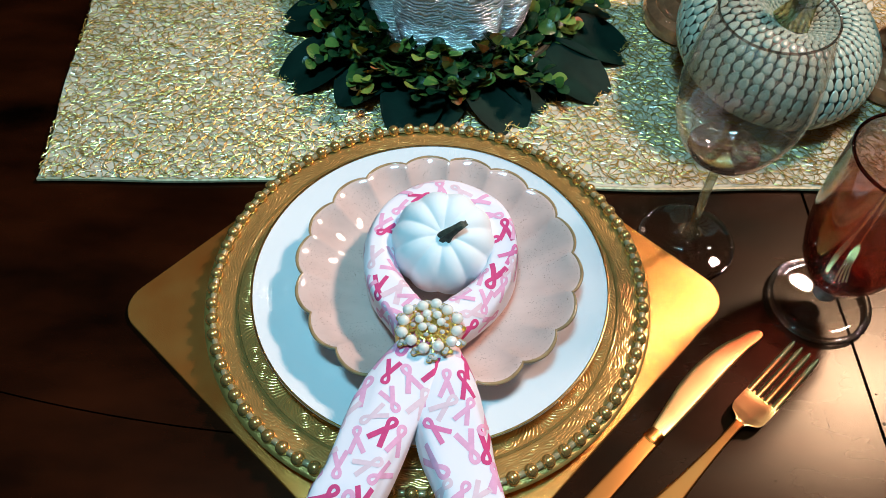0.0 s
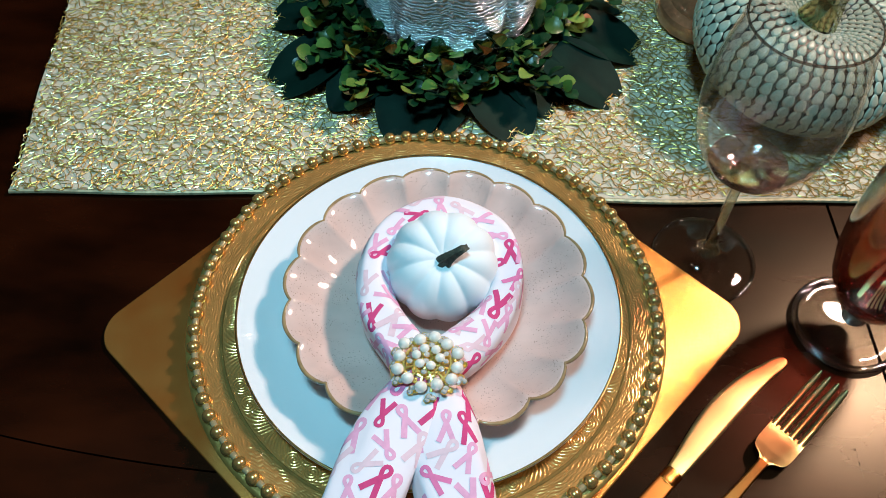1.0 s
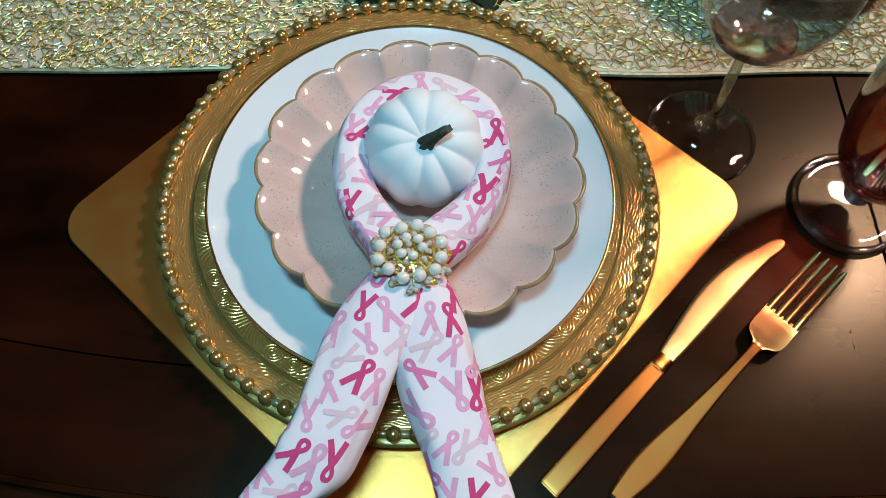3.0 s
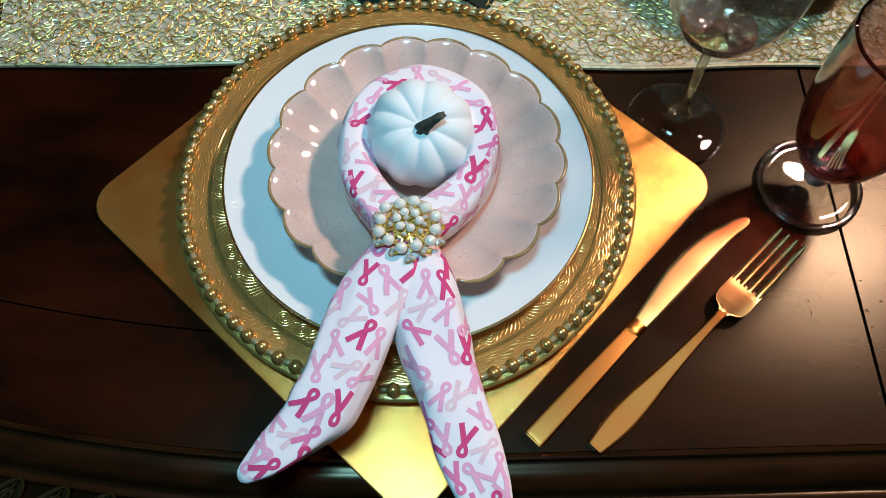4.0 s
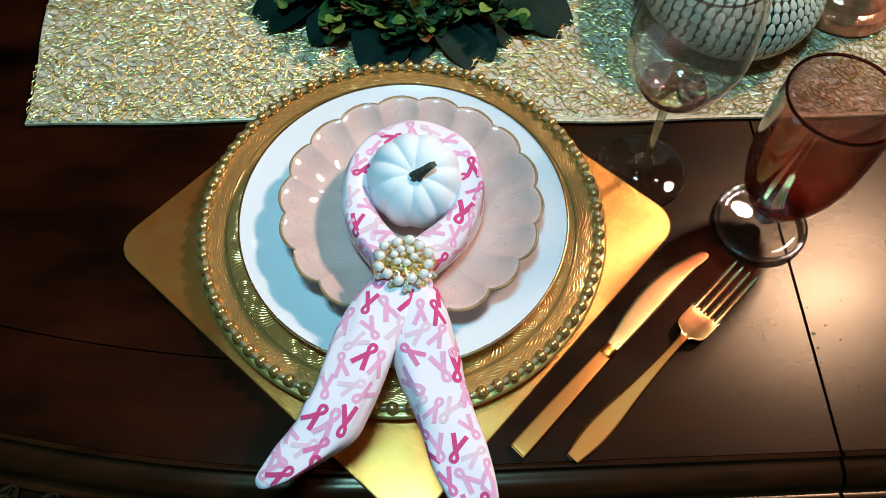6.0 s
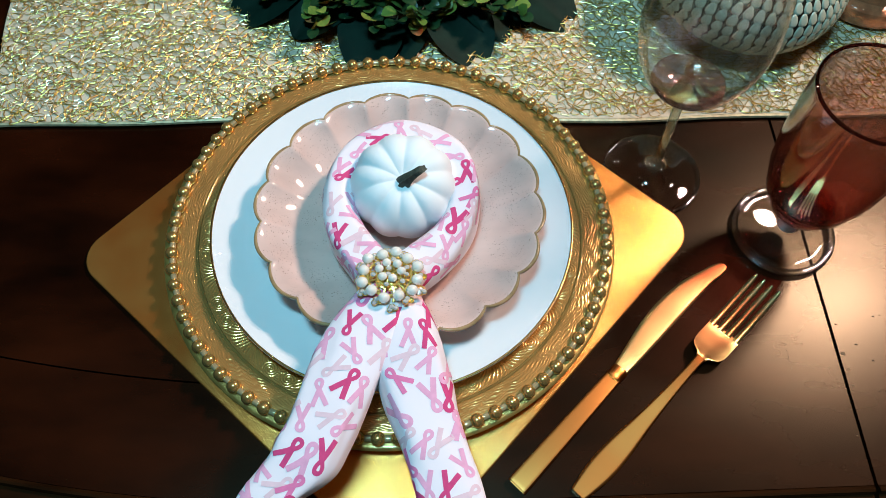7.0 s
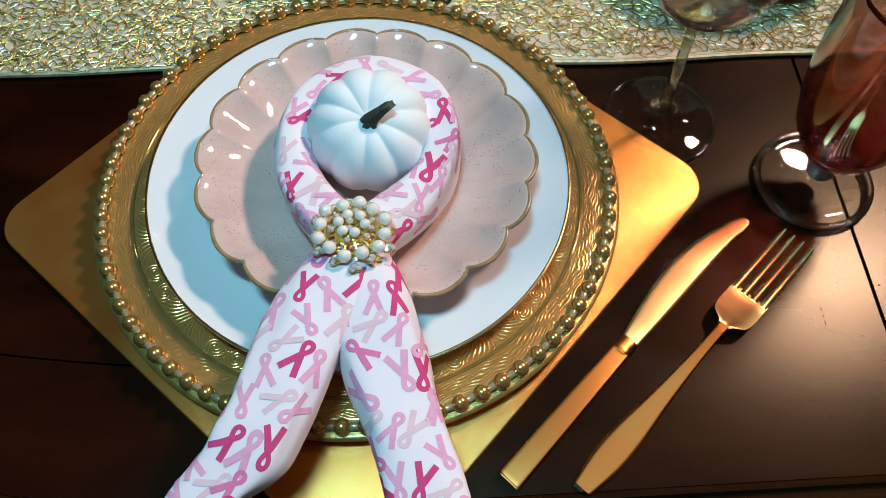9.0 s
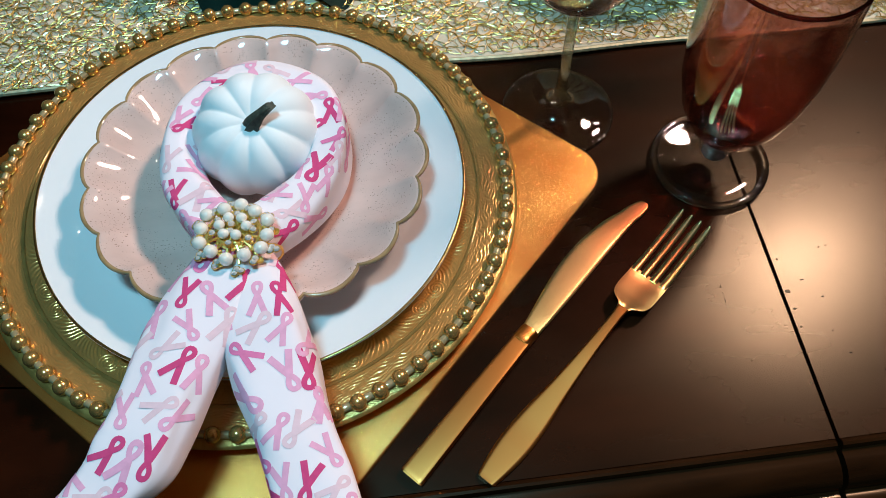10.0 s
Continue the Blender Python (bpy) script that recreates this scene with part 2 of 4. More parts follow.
def lets_light_through(m, share):
    """Mix a translucent share into a pressed-glass material."""
    t = m.node_tree
    p, out = t.nodes["Principled BSDF"], t.nodes["Material Output"]
    glow, mix = t.nodes.new("ShaderNodeBsdfTranslucent"), t.nodes.new("ShaderNodeMixShader")
    mix.inputs[0].default_value = share
    t.links.new(p.inputs["Base Color"].links[0].from_socket, glow.inputs["Color"])
    t.links.new(p.outputs[0], mix.inputs[1])
    t.links.new(glow.outputs[0], mix.inputs[2])
    t.links.new(mix.outputs[0], out.inputs[0])


lets_light_through(SPUN, 0.2)


# ---------------------------------------------------------------- building helpers
def mesh_of(name, verts, faces, smooth=True, angle=40):
    me = bpy.data.meshes.new(name)
    me.from_pydata([tuple(v) for v in verts], [], faces)
    me.update()
    if smooth:
        me.polygons.foreach_set("use_smooth", [True] * len(me.polygons))
        me.set_sharp_from_angle(angle=radians(angle))
    return me


def recalc(me):
    bm = bmesh.new()
    bm.from_mesh(me)
    bmesh.ops.recalc_face_normals(bm, faces=bm.faces)
    bm.to_mesh(me)
    bm.free()
    return me


def part(name, me, mat, parent=None, label="", at=None):
    """One mesh object, under its thing or on its own."""
    if mat and not me.materials:
        me.materials.append(mat)
    ob = new(name, me)
    if parent:
        ob.parent = parent
    if at is not None:
        ob.matrix_basis = at
    return tagged(ob, label) if label else ob


def thing(name, at, label, category, group="", kind=""):
    ob = new(name)
    ob.empty_display_size = 0.02
    ob.matrix_basis = at
    return tagged(ob, label, category, group, kind)


def lathe(name, profile, n=96, shape=None, closed=False, angle=40):
    """Turn a profile of (r, z) round the z axis. shape(r, z, a) may move a point to a new (r, z)."""
    verts, faces, rows = [], [], []
    for r, z in profile:
        if r < 1e-6:
            rows.append([len(verts)])
            verts.append((0, 0, z))
            continue
        row = []
        for i in range(n):
            a = 2 * math.pi * i / n
            rr, zz = shape(r, z, a) if shape else (r, z)
            row.append(len(verts))
            verts.append((rr * math.cos(a), rr * math.sin(a), zz))
        rows.append(row)
    pairs = list(zip(rows, rows[1:])) + ([(rows[-1], rows[0])] if closed else [])
    for a, b in pairs:
        for i in range(n):
            j = (i + 1) % n
            if len(a) == 1 and len(b) == 1:
                continue
            if len(a) == 1:
                faces.append((a[0], b[j], b[i]))
            elif len(b) == 1:
                faces.append((a[i], a[j], b[0]))
            else:
                faces.append((a[i], a[j], b[j], b[i]))
    return recalc(mesh_of(name, verts, faces, angle=angle))


def smooth_line(points, n):
    """A smooth line of n points through the given ones (Catmull-Rom, even in length)."""
    p = np.array(points, float)
    p = np.vstack([2 * p[0] - p[1], p, 2 * p[-1] - p[-2]])
    out = []
    for i in range(1, len(p) - 2):
        for u in np.linspace(0, 1, 24, endpoint=False):
            a, b, c, d = p[i - 1:i + 3]
            out.append(0.5 * (2 * b + (c - a) * u + (2 * a - 5 * b + 4 * c - d) * u * u + (3 * b - a - 3 * c + d) * u ** 3))
    out = np.array(out + [p[-2]])
    length = np.concatenate([[0], np.cumsum(np.linalg.norm(np.diff(out[:, :3], axis=0), axis=1))])
    s = np.linspace(0, length[-1], n)
    return np.stack([np.interp(s, length, out[:, k]) for k in range(out.shape[1])], 1)


def tube(verts, faces, pts, radius, sides=5, taper=None):
    """Append a tube along pts to a list of verts and faces."""
    pts = [Vector(p) for p in pts]
    start = len(verts)
    for i, p in enumerate(pts):
        d = (pts[min(i + 1, len(pts) - 1)] - pts[max(i - 1, 0)])
        d = d.normalized() if d.length > 0 else Vector((0, 0, 1))
        side = d.cross(Vector((0, 0, 1)))
        side = side.normalized() if side.length > 1e-4 else Vector((1, 0, 0))
        up = side.cross(d)
        r = radius * (taper(i / (len(pts) - 1)) if taper else 1)
        for k in range(sides):
            a = 2 * math.pi * k / sides
            verts.append(p + r * (math.cos(a) * side + math.sin(a) * up))
    for i in range(len(pts) - 1):
        for k in range(sides):
            j = (k + 1) % sides
            a, b = start + i * sides, start + (i + 1) * sides
            faces.append((a + k, a + j, b + j, b + k))
    faces.append(tuple(start + k for k in range(sides))[::-1])
    faces.append(tuple(start + (len(pts) - 1) * sides + k for k in range(sides)))


def ball(name, r, n=18, m=12, squash=1.0):
    return lathe(name, [(r * math.sin(math.pi * i / m), -r * squash * math.cos(math.pi * i / m)) for i in range(m + 1)], n, angle=80)


def prism(name, outline, z0, z1, bevel=0.0, segments=2):
    """A flat piece with the given outline between two heights, its edges rounded."""
    bm = bmesh.new()
    bottom = [bm.verts.new((x, y, z0)) for x, y in outline]
    top = [bm.verts.new((x, y, z1)) for x, y in outline]
    n = len(outline)
    bm.faces.new(bottom[::-1])
    upper = bm.faces.new(top)
    for i in range(n):
        bm.faces.new((bottom[i], bottom[(i + 1) % n], top[(i + 1) % n], top[i]))
    bmesh.ops.recalc_face_normals(bm, faces=bm.faces)
    if bevel:
        bmesh.ops.bevel(bm, geom=list(upper.edges), offset=bevel, segments=segments, affect="EDGES", profile=0.5)
    me = bpy.data.meshes.new(name)
    bm.to_mesh(me)
    bm.free()
    me.polygons.foreach_set("use_smooth", [True] * len(me.polygons))
    me.set_sharp_from_angle(angle=radians(35))
    me.polygons.foreach_set("use_smooth", [abs(p.normal.z) < 0.999 for p in me.polygons])
    return me


def box(name, x0, y0, z0, x1, y1, z1, bevel=0.0):
    return prism(name, [(x0, y0), (x1, y0), (x1, y1), (x0, y1)], z0, z1, bevel)


# ---------------------------------------------------------------- the room
FLOOR_Z = -0.76
X0, X1, Y0, Y1, TOP = -2.6, 3.2, -1.6, 3.4, 1.75
tagged(part("floor", box("floor", X0, Y0, FLOOR_Z - 0.1, X1, Y1, FLOOR_Z), FLOOR), "dark brown wooden floor under the table", "floor", kind="structure")
tagged(part("ceiling", box("ceiling", X0, Y0, TOP, X1, Y1, TOP + 0.1), CEILING), "plain warm tan painted ceiling", "ceiling", kind="structure")
for wall_name, b in (("wall_north", (X0, Y1, X1, Y1 + 0.12)), ("wall_south", (X0, Y0 - 0.12, X1, Y0)),
                     ("wall_west", (X0 - 0.12, Y0, X0, Y1)), ("wall_east", (X1, Y0, X1 + 0.12, Y1))):
    tagged(part(wall_name, box(wall_name, b[0], b[1], FLOOR_Z, b[2], b[3], TOP), PLASTER), "plain plastered room wall", "wall", kind="structure")

# ---------------------------------------------------------------- the table
GAP_X = 0.3130


def edge_y(x):
    """The near edge of the table top, which swings back towards its left end."""
    return 0.1135 + 0.41 * max(0.0, -x) ** 2


table = thing("dining_table", pose(0, 0, 0), "dark walnut dining table with a carved moulded edge", "table")


def slab(name, x0, x1, near, far, z0, z1):
    xs = np.linspace(x0, x1, 40)
    return prism(name, [(x, near(x)) for x in xs] + [(x, far(x)) for x in xs[::-1]], z0, z1, 0.00012, 1)


TABLE_L, TABLE_R, TABLE_FAR = -0.62, 1.25, 1.16
SEAM_END = 0.02
part("border_board", slab("border_board", TABLE_L, SEAM_END, lambda x: edge_y(x) + 0.0012,
                          lambda x: edge_y(x) + 0.0821 - 0.0011 * min(1.0, max(0.0, (SEAM_END - x) / 0.16)), -0.022, 0.0), WOOD, table)
part("top_board", slab("top_board", TABLE_L, SEAM_END, lambda x: edge_y(x) + 0.0821, lambda x: TABLE_FAR, -0.022, 0.0), WOOD, table)
for x0, x1 in ((SEAM_END, GAP_X - 0.0011), (GAP_X + 0.0011, TABLE_R)):
    part("top_board", slab("top_board", x0, x1, lambda x: edge_y(x) + 0.0012, lambda x: TABLE_FAR, -0.022, 0.0), WOOD, table)
part("underlay", box("underlay", TABLE_L + 0.02, 0.30, -0.040, TABLE_R - 0.02, TABLE_FAR - 0.03, -0.0225), DARK_GAP, table)

PROFILE = [(-0.0010, -0.022), (-0.0010, -0.0004), (0.0, 0.0006), (0.0014, 0.0012), (0.0030, 0.0008), (0.0040, -0.0010), (0.0042, -0.0030),
           (0.0060, -0.0036), (0.0090, -0.0034), (0.0140, -0.0042), (0.0185, -0.0062), (0.0215, -0.0092), (0.0232, -0.0130),
           (0.0236, -0.0160), (0.0250, -0.0172), (0.0285, -0.0164), (0.0315, -0.0172), (0.0325, -0.0200), (0.0320, -0.0230),
           (0.0340, -0.0250), (0.0420, -0.0300), (0.0480, -0.0380), (0.0500, -0.0480), (0.0490, -0.0600), (0.0420, -0.0660), (0.0, -0.0660), (-0.0010, -0.022)]


def along_edge(x):
    """Place and outward direction of the edge at x."""
    d = (edge_y(x + 0.002) - edge_y(x - 0.002)) / 0.004
    k = math.hypot(1, d)
    return Vector((x, edge_y(x), 0)), Vector((d / k, -1 / k, 0)), Vector((1 / k, d / k, 0))


for x0, x1 in ((TABLE_L, GAP_X - 0.0016), (GAP_X + 0.0016, TABLE_R)):
    verts, faces = [], []
    n = 90
    for i in range(n):
        p, out, _ = along_edge(x0 + (x1 - x0) * i / (n - 1))
        for d, z in PROFILE:
            verts.append(p + out * d + Vector((0, 0, z)))
    k = len(PROFILE)
    for i in range(n - 1):
        for j in range(k - 1):
            faces.append((i * k + j, i * k + j + 1, (i + 1) * k + j + 1, (i + 1) * k + j))
    faces += [tuple(range(k - 1)), tuple((n - 1) * k + j for j in range(k - 1))]
    part("edge_moulding", recalc(mesh_of("edge_moulding", verts, faces, angle=28)), WOOD_EDGE, table, "moulded dark wooden edge with a worn rim")


def gadroon():
    """One carved leaf of the edge: a slanting drop, hollowed, with a raised outline and two inner ribs."""
    verts, faces = [], []

    def drop(scale, n=22):
        pts = []
        for k in range(n + 1):
            a = 2 * math.pi * k / n
            v = 0.0105 * math.sin(a) * (1 - 0.45 * math.cos(a)) * scale
            u = 0.0195 * math.cos(a) * scale
            pts.append((v + 0.75 * u, u, 0.0016 * (1 + math.cos(a) * 0.3)))
        return pts

    for scale, radius, lift in ((1.0, 0.0021, 0.0), (0.52, 0.0016, 0.0002)):
        tube(verts, faces, [(x, y, z + lift) for x, y, z in drop(scale)], radius, 8)
    tube(verts, faces, [(0.75 * u, u, 0.0030) for u in np.linspace(-0.006, 0.017, 8)], 0.0017, 8, lambda u: 1.2 - 0.8 * u)
    start, n = len(verts), 22
    for scale, z in ((1.02, 0.0), (0.86, 0.0026), (0.68, 0.0012), (0.50, 0.0024), (0.22, 0.0034)):
        verts.extend((x, y, z) for x, y, _ in drop(scale)[:n])
    for q in range(4):
        for k in range(n):
            j = (k + 1) % n
            faces.append((start + q * n + k, start + q * n + j, start + (q + 1) * n + j, start + (q + 1) * n + k))
    faces.append(tuple(start + 4 * n + k for k in range(n)))
    return mesh_of("carved_leaf", verts, faces, angle=80)


leaf_mesh = gadroon()
x = TABLE_L + 0.02
while x < TABLE_R - 0.02:
    if abs(x - GAP_X) > 0.012:
        p, out, way = along_edge(x)
        at = p + out * 0.0445 + Vector((0, 0, -0.0325))
        up = (out * 0.62 + Vector((0, 0, 0.78))).normalized()
        m = Matrix((way, up.cross(way), up)).transposed().to_4x4()
        m.translation = at
        part("carved_leaf", leaf_mesh, CARVED, table, at=m)
    x += 0.0300
for lx, ly in ((TABLE_L + 0.12, 0.36), (TABLE_R - 0.12, 0.24), (TABLE_L + 0.12, TABLE_FAR - 0.1), (TABLE_R - 0.12, TABLE_FAR - 0.1)):
    part("leg", lathe("leg", [(0, FLOOR_Z), (0.035, FLOOR_Z), (0.04, FLOOR_Z + 0.05), (0.028, FLOOR_Z + 0.12), (0.045, FLOOR_Z + 0.45),
                              (0.05, -0.10), (0.05, -0.022), (0, -0.022)], 24), WOOD_EDGE, table, at=pose(lx, ly, 0))
# a hairline crack, chips and dents in the varnish
rng = random.Random(4)
CHIP = material("bare_chip", (0.20, 0.12, 0.06), 0.7, vary=0.5, grain=300)
for y, reach in ((0.1965, 0.0026), (0.2010, 0.0014), (0.2048, 0.0030), (0.2105, 0.0012), (0.2150, 0.0020)):
    part("crack", box("crack", 0.2769, y, 0.00005, 0.27722, y + reach, 0.0002), DARK_GAP, table)
for cx, cy, r in ((0.3170, 0.2070, 0.0022), (0.3172, 0.1950, 0.0012), (0.3168, 0.1830, 0.0010), (0.3100, 0.1480, 0.0009), (0.3175, 0.2300, 0.0009)):
    pts = [(cx + r * rng.uniform(0.5, 1.1) * math.cos(a), cy + 0.8 * r * rng.uniform(0.5, 1.2) * math.sin(a)) for a in np.linspace(0, 6.28, 9)[:-1]]
    part("chip", prism("chip", pts, 0.00002, 0.00012), CHIP, table)
for i in range(60):
    cx, cy, r = rng.uniform(0.325, 0.48), rng.uniform(0.13, 0.42), rng.uniform(0.0003, 0.0008)
    pts = [(cx + 2 * r * rng.uniform(0.5, 1.1) * math.cos(a), cy + 0.6 * r * rng.uniform(0.5, 1.2) * math.sin(a)) for a in np.linspace(0, 6.28, 7)[:-1]]
    part("dent", prism("dent", pts, 0.00002, 0.00008), DARK_GAP, table)

# ---------------------------------------------------------------- table runner
runner = thing("table_runner", pose(-0.341, 0.433, 0.0032, 0, 0, -1.15), "cream table runner covered with a gold and silver thread net", "table runner")
RUN_L, RUN_W, LEAN = 1.30, 0.37, 0.068


def runner_edge(u):
    return 0.0022 * math.sin(9 * u) + 0.0012 * math.sin(31 * u + 1)


xs = np.linspace(0, RUN_L, 120)
outline = [(x, runner_edge(x)) for x in xs] + [(RUN_L, RUN_W)] + [(0.002 * math.sin(40 * y) - LEAN * y, y) for y in np.linspace(RUN_W, 0.01, 40)]
part("backing", prism("backing", outline, -0.0029, 0.0016, 0.0012), LINEN, runner, "cream fabric backing")
verts, faces = [], []
tube(verts, faces, [(x, runner_edge(x) - 0.0004, -0.0004) for x in xs], 0.0022, 8)
part("hem", mesh_of("hem", verts, faces), HEM, runner, "thin folded gold hem")


def net(seed, cell, height, radius, keep, x_end=RUN_L):
    """An uneven net of threads: a shaken honeycomb whose strands sag and cross."""
    r = random.Random(seed)
    dx, dy = cell * 1.12, cell * 0.82
    nx, ny = int(x_end / dx), int(RUN_W / dy)
    nodes = {}
    for i in range(nx + 1):
        for j in range(ny + 1):
            px = (i + 0.5 * (j % 2)) * dx + r.gauss(0, 0.20) * cell
            py = j * dy + r.gauss(0, 0.20) * cell + 0.002
            px -= LEAN * py
            nodes[i, j] = (min(max(px, -LEAN * py), x_end), min(max(py, runner_edge(px)), RUN_W), height * r.uniform(0.7, 1.5))
    verts, faces = [], []
    for (i, j), a in nodes.items():
        s = j % 2
        for other in ((i + 1, j), (i + s, j + 1), (i - 1 + s, j + 1)):
            wave = math.sin(52 * (a[0] + 1.7 * a[1]) + 2.2 * math.sin(23 * a[1] + 9 * a[0])) + 0.6 * math.sin(90 * a[0] - 60 * a[1])
            if other not in nodes or r.random() > keep + 0.13 * wave:
                continue
            b = nodes[other]
            bend = [r.gauss(0, 0.22) * cell, r.gauss(0, 0.24) * cell, r.uniform(-0.0006, 0.0012)]
            strand = []
            for u in (0.0, 0.25, 0.5, 0.75, 1.0):
                k = 4 * u * (1 - u)
                strand.append(tuple(p + (q - p) * u + c * k for p, q, c in zip(a, b, bend)))
            tube(verts, faces, strand, radius * r.uniform(0.6, 1.4), 3)
    return mesh_of("thread_net", verts, faces, angle=80)


for seed, cell, height, radius, keep in ((1, 0.0064, 0.0022, 0.00040, 0.86), (2, 0.0076, 0.0027, 0.00028, 0.62)):
    tagged(part("thread_net", net(seed, cell, height, radius, keep), THREAD, runner, "shiny gold and silver thread net"), kind="stuff")

# ---------------------------------------------------------------- place mat
placemat = thing("placemat", pose(-0.0072, 0.3083, 0, 0, 0, 0.8), "square gold leaf placemat with rounded corners lying cornerwise", "placemat")


def rounded_diamond(half, radius, n=10):
    pts = []
    for k in range(4):
        a = math.pi / 2 * k
        c = half - radius * math.sqrt(2)
        for i in range(n + 1):
            b = a - math.pi / 4 + math.pi / 2 * i / n
            pts.append((c * math.cos(a) + radius * math.cos(b), c * math.sin(a) + radius * math.sin(b)))
    return pts


part("sheet", prism("sheet", rounded_diamond(0.2380, 0.024), 0.0003, 0.0034, 0.0010, 3), GOLD_MAT, placemat)
part("edge_band", prism("edge_band", rounded_diamond(0.2374, 0.0242), 0.0001, 0.0013, 0.0003), GOLD_EDGE, placemat, "dull gold cut edge")

# ---------------------------------------------------------------- charger plate
charger = thing("charger_plate", pose(-0.0049, 0.3135, 0.0034), "round gold glass charger plate with a beaded rim", "charger plate")
BAND = [(0.0, 0.004), (0.095, 0.004), (0.108, 0.0052), (0.118, 0.0082), (0.132, 0.0108), (0.1405, 0.0118), (0.1425, 0.0121), (0.1450, 0.0130),
        (0.1500, 0.0136), (0.1550, 0.0138), (0.1650, 0.0136), (0.1672, 0.0132), (0.1680, 0.0120), (0.1670, 0.0106),
        (0.150, 0.0090), (0.118, 0.0040), (0.10, 0.0003), (0.0, 0.0003)]
part("dish", lathe("dish", BAND, 180, angle=50), BAND_GOLD, charger)


lip = [(0.1437 + 0.0013 * math.cos(b), 0.0128 + 0.0011 * math.sin(b)) for b in np.linspace(0, 2 * math.pi, 13)[:-1]]
part("glass_lip", lathe("glass_lip", lip, 180, closed=True, angle=80), material("gold_glass_lip", (0.42, 0.26, 0.08), 0.07, 0.45, vary=0.3, grain=90, coat=1.0), charger,
     "smooth glassy gold lip inside the beads")


def scrolls():
    """The embossed band as one relief: fans of curving leaves and spiral rosettes in turn."""
    n_a, n_r, sectors = 2000, 100, 26
    a = np.linspace(0, 2 * math.pi, n_a, endpoint=False)[:, None]
    r = np.linspace(0.1085, 0.1575, n_r)[None, :]
    k = np.floor(a / (2 * math.pi) * sectors)
    x = (a - (k + 0.5) * 2 * math.pi / sectors) * 0.131 + 0 * r
    y = r - 0.1135 + 0 * a
    side = np.where(k % 2 == 0, 1.0, -1.0)
    x = x * side
    wobble = 0.0012 * np.sin(13 * a + 190 * r) + 0.0008 * np.sin(29 * a - 330 * r)
    # leaf fan rising from the inner edge and curling to one side
    dist = np.hypot(x + 0.007, y + 0.004) + 1e-6
    turn = np.arctan2(x + 0.007, y + 0.004) - 26 * dist + 22 * wobble
    fan = np.cos(64 * turn) * np.clip((0.033 - dist) / 0.006, 0, 1) * np.clip((dist - 0.006) / 0.004, 0, 1)
    # spiral rosette near the outer edge
    dx, dy = x - 0.0085, y - 0.0225
    ring = np.hypot(dx, dy) + 1e-6
    rose = np.cos(ring * 2 * math.pi / 0.0019 + 2 * np.arctan2(dy, dx))
    inside = np.clip((0.0068 - ring) / 0.0015, 0, 1)
    # small tendrils in what is left
    curl = np.cos(2 * math.pi * (y + 0.6 * wobble) / 0.0015 + 2.6 * np.sin(x * 420 + 3 * np.sin(y * 260)))
    rest = 1 - np.clip((0.034 - dist) / 0.005, 0, 1)
    height = fan * (1 - inside) + rose * inside + 0.8 * curl * rest * (1 - inside)
    edge = np.clip((0.1572 - r) / 0.0022, 0, 1) * np.clip((r - 0.1090) / 0.002, 0, 1) * np.clip(np.abs(r - 0.1437) / 0.002, 0, 1)
    up = BAND[:11]
    base = np.interp(r, [p[0] for p in up], [p[1] for p in up])
    z = base + 0.0003 + 0.00034 * edge * np.clip((height - 0.05) / 0.7, 0, 1) ** 0.8
    verts = np.stack([r * np.cos(a), r * np.sin(a), z], -1).reshape(-1, 3)
    i, j = np.meshgrid(np.arange(n_a), np.arange(n_r - 1), indexing="ij")
    i2 = (i + 1) % n_a
    faces = np.stack([i * n_r + j, i * n_r + j + 1, i2 * n_r + j + 1, i2 * n_r + j], -1).reshape(-1, 4)
    me = bpy.data.meshes.new("embossed_scrollwork")
    me.from_pydata(verts.tolist(), [], faces[:, ::-1].tolist())
    me.polygons.foreach_set("use_smooth", [True] * len(me.polygons))
    me.update()
    return me


part("embossed_scrollwork", scrolls(), CHARGER_GOLD, charger, "raised leaf and scroll relief in gold")
bead_mesh, link_verts, link_faces = ball("bead", 0.0050, 18, 12), [], []
tube(link_verts, link_faces, [(0.0, -0.0036, 0.0), (0.0, -0.0012, 0.0006), (0.0, 0.0012, 0.0006), (0.0, 0.0036, 0.0)], 0.0024, 8)
link_mesh = mesh_of("link", link_verts, link_faces, angle=60)
for k in range(76):
    a = 2 * math.pi * (k + 0.3) / 76
    part("bead", bead_mesh, BEAD_GOLD, charger, at=pose(0.1611 * math.cos(a), 0.1611 * math.sin(a), 0.0168))
    a += math.pi / 76
    part("link", link_mesh, LINK_GLASS, charger, at=pose(0.1608 * math.cos(a), 0.1608 * math.sin(a), 0.0158, 0, 0, math.degrees(a)))

# ---------------------------------------------------------------- dinner plate and salad plate
dinner = thing("dinner_plate", pose(-0.0028, 0.3110, 0.0074), "white porcelain dinner plate with a thin gold rim", "plate")
part("dish", lathe("dish", [(0, 0.0125), (0.080, 0.0125), (0.092, 0.0130), (0.102, 0.0145), (0.112, 0.0175), (0.122, 0.0215), (0.1310, 0.0252), (0.1322, 0.0258),
                            (0.1325, 0.0250), (0.1315, 0.0234), (0.122, 0.0188), (0.110, 0.0140), (0.098, 0.0095), (0.090, 0.0070), (0.086, 0.0002), (0.080, 0.0002),
                            (0.078, 0.0085), (0, 0.0085)], 160), PORCELAIN, dinner)
rim_ring = [(0.1316 + 0.0008 * math.cos(b), 0.0256 + 0.0006 * math.sin(b)) for b in np.linspace(0, 2 * math.pi, 9)[:-1]]
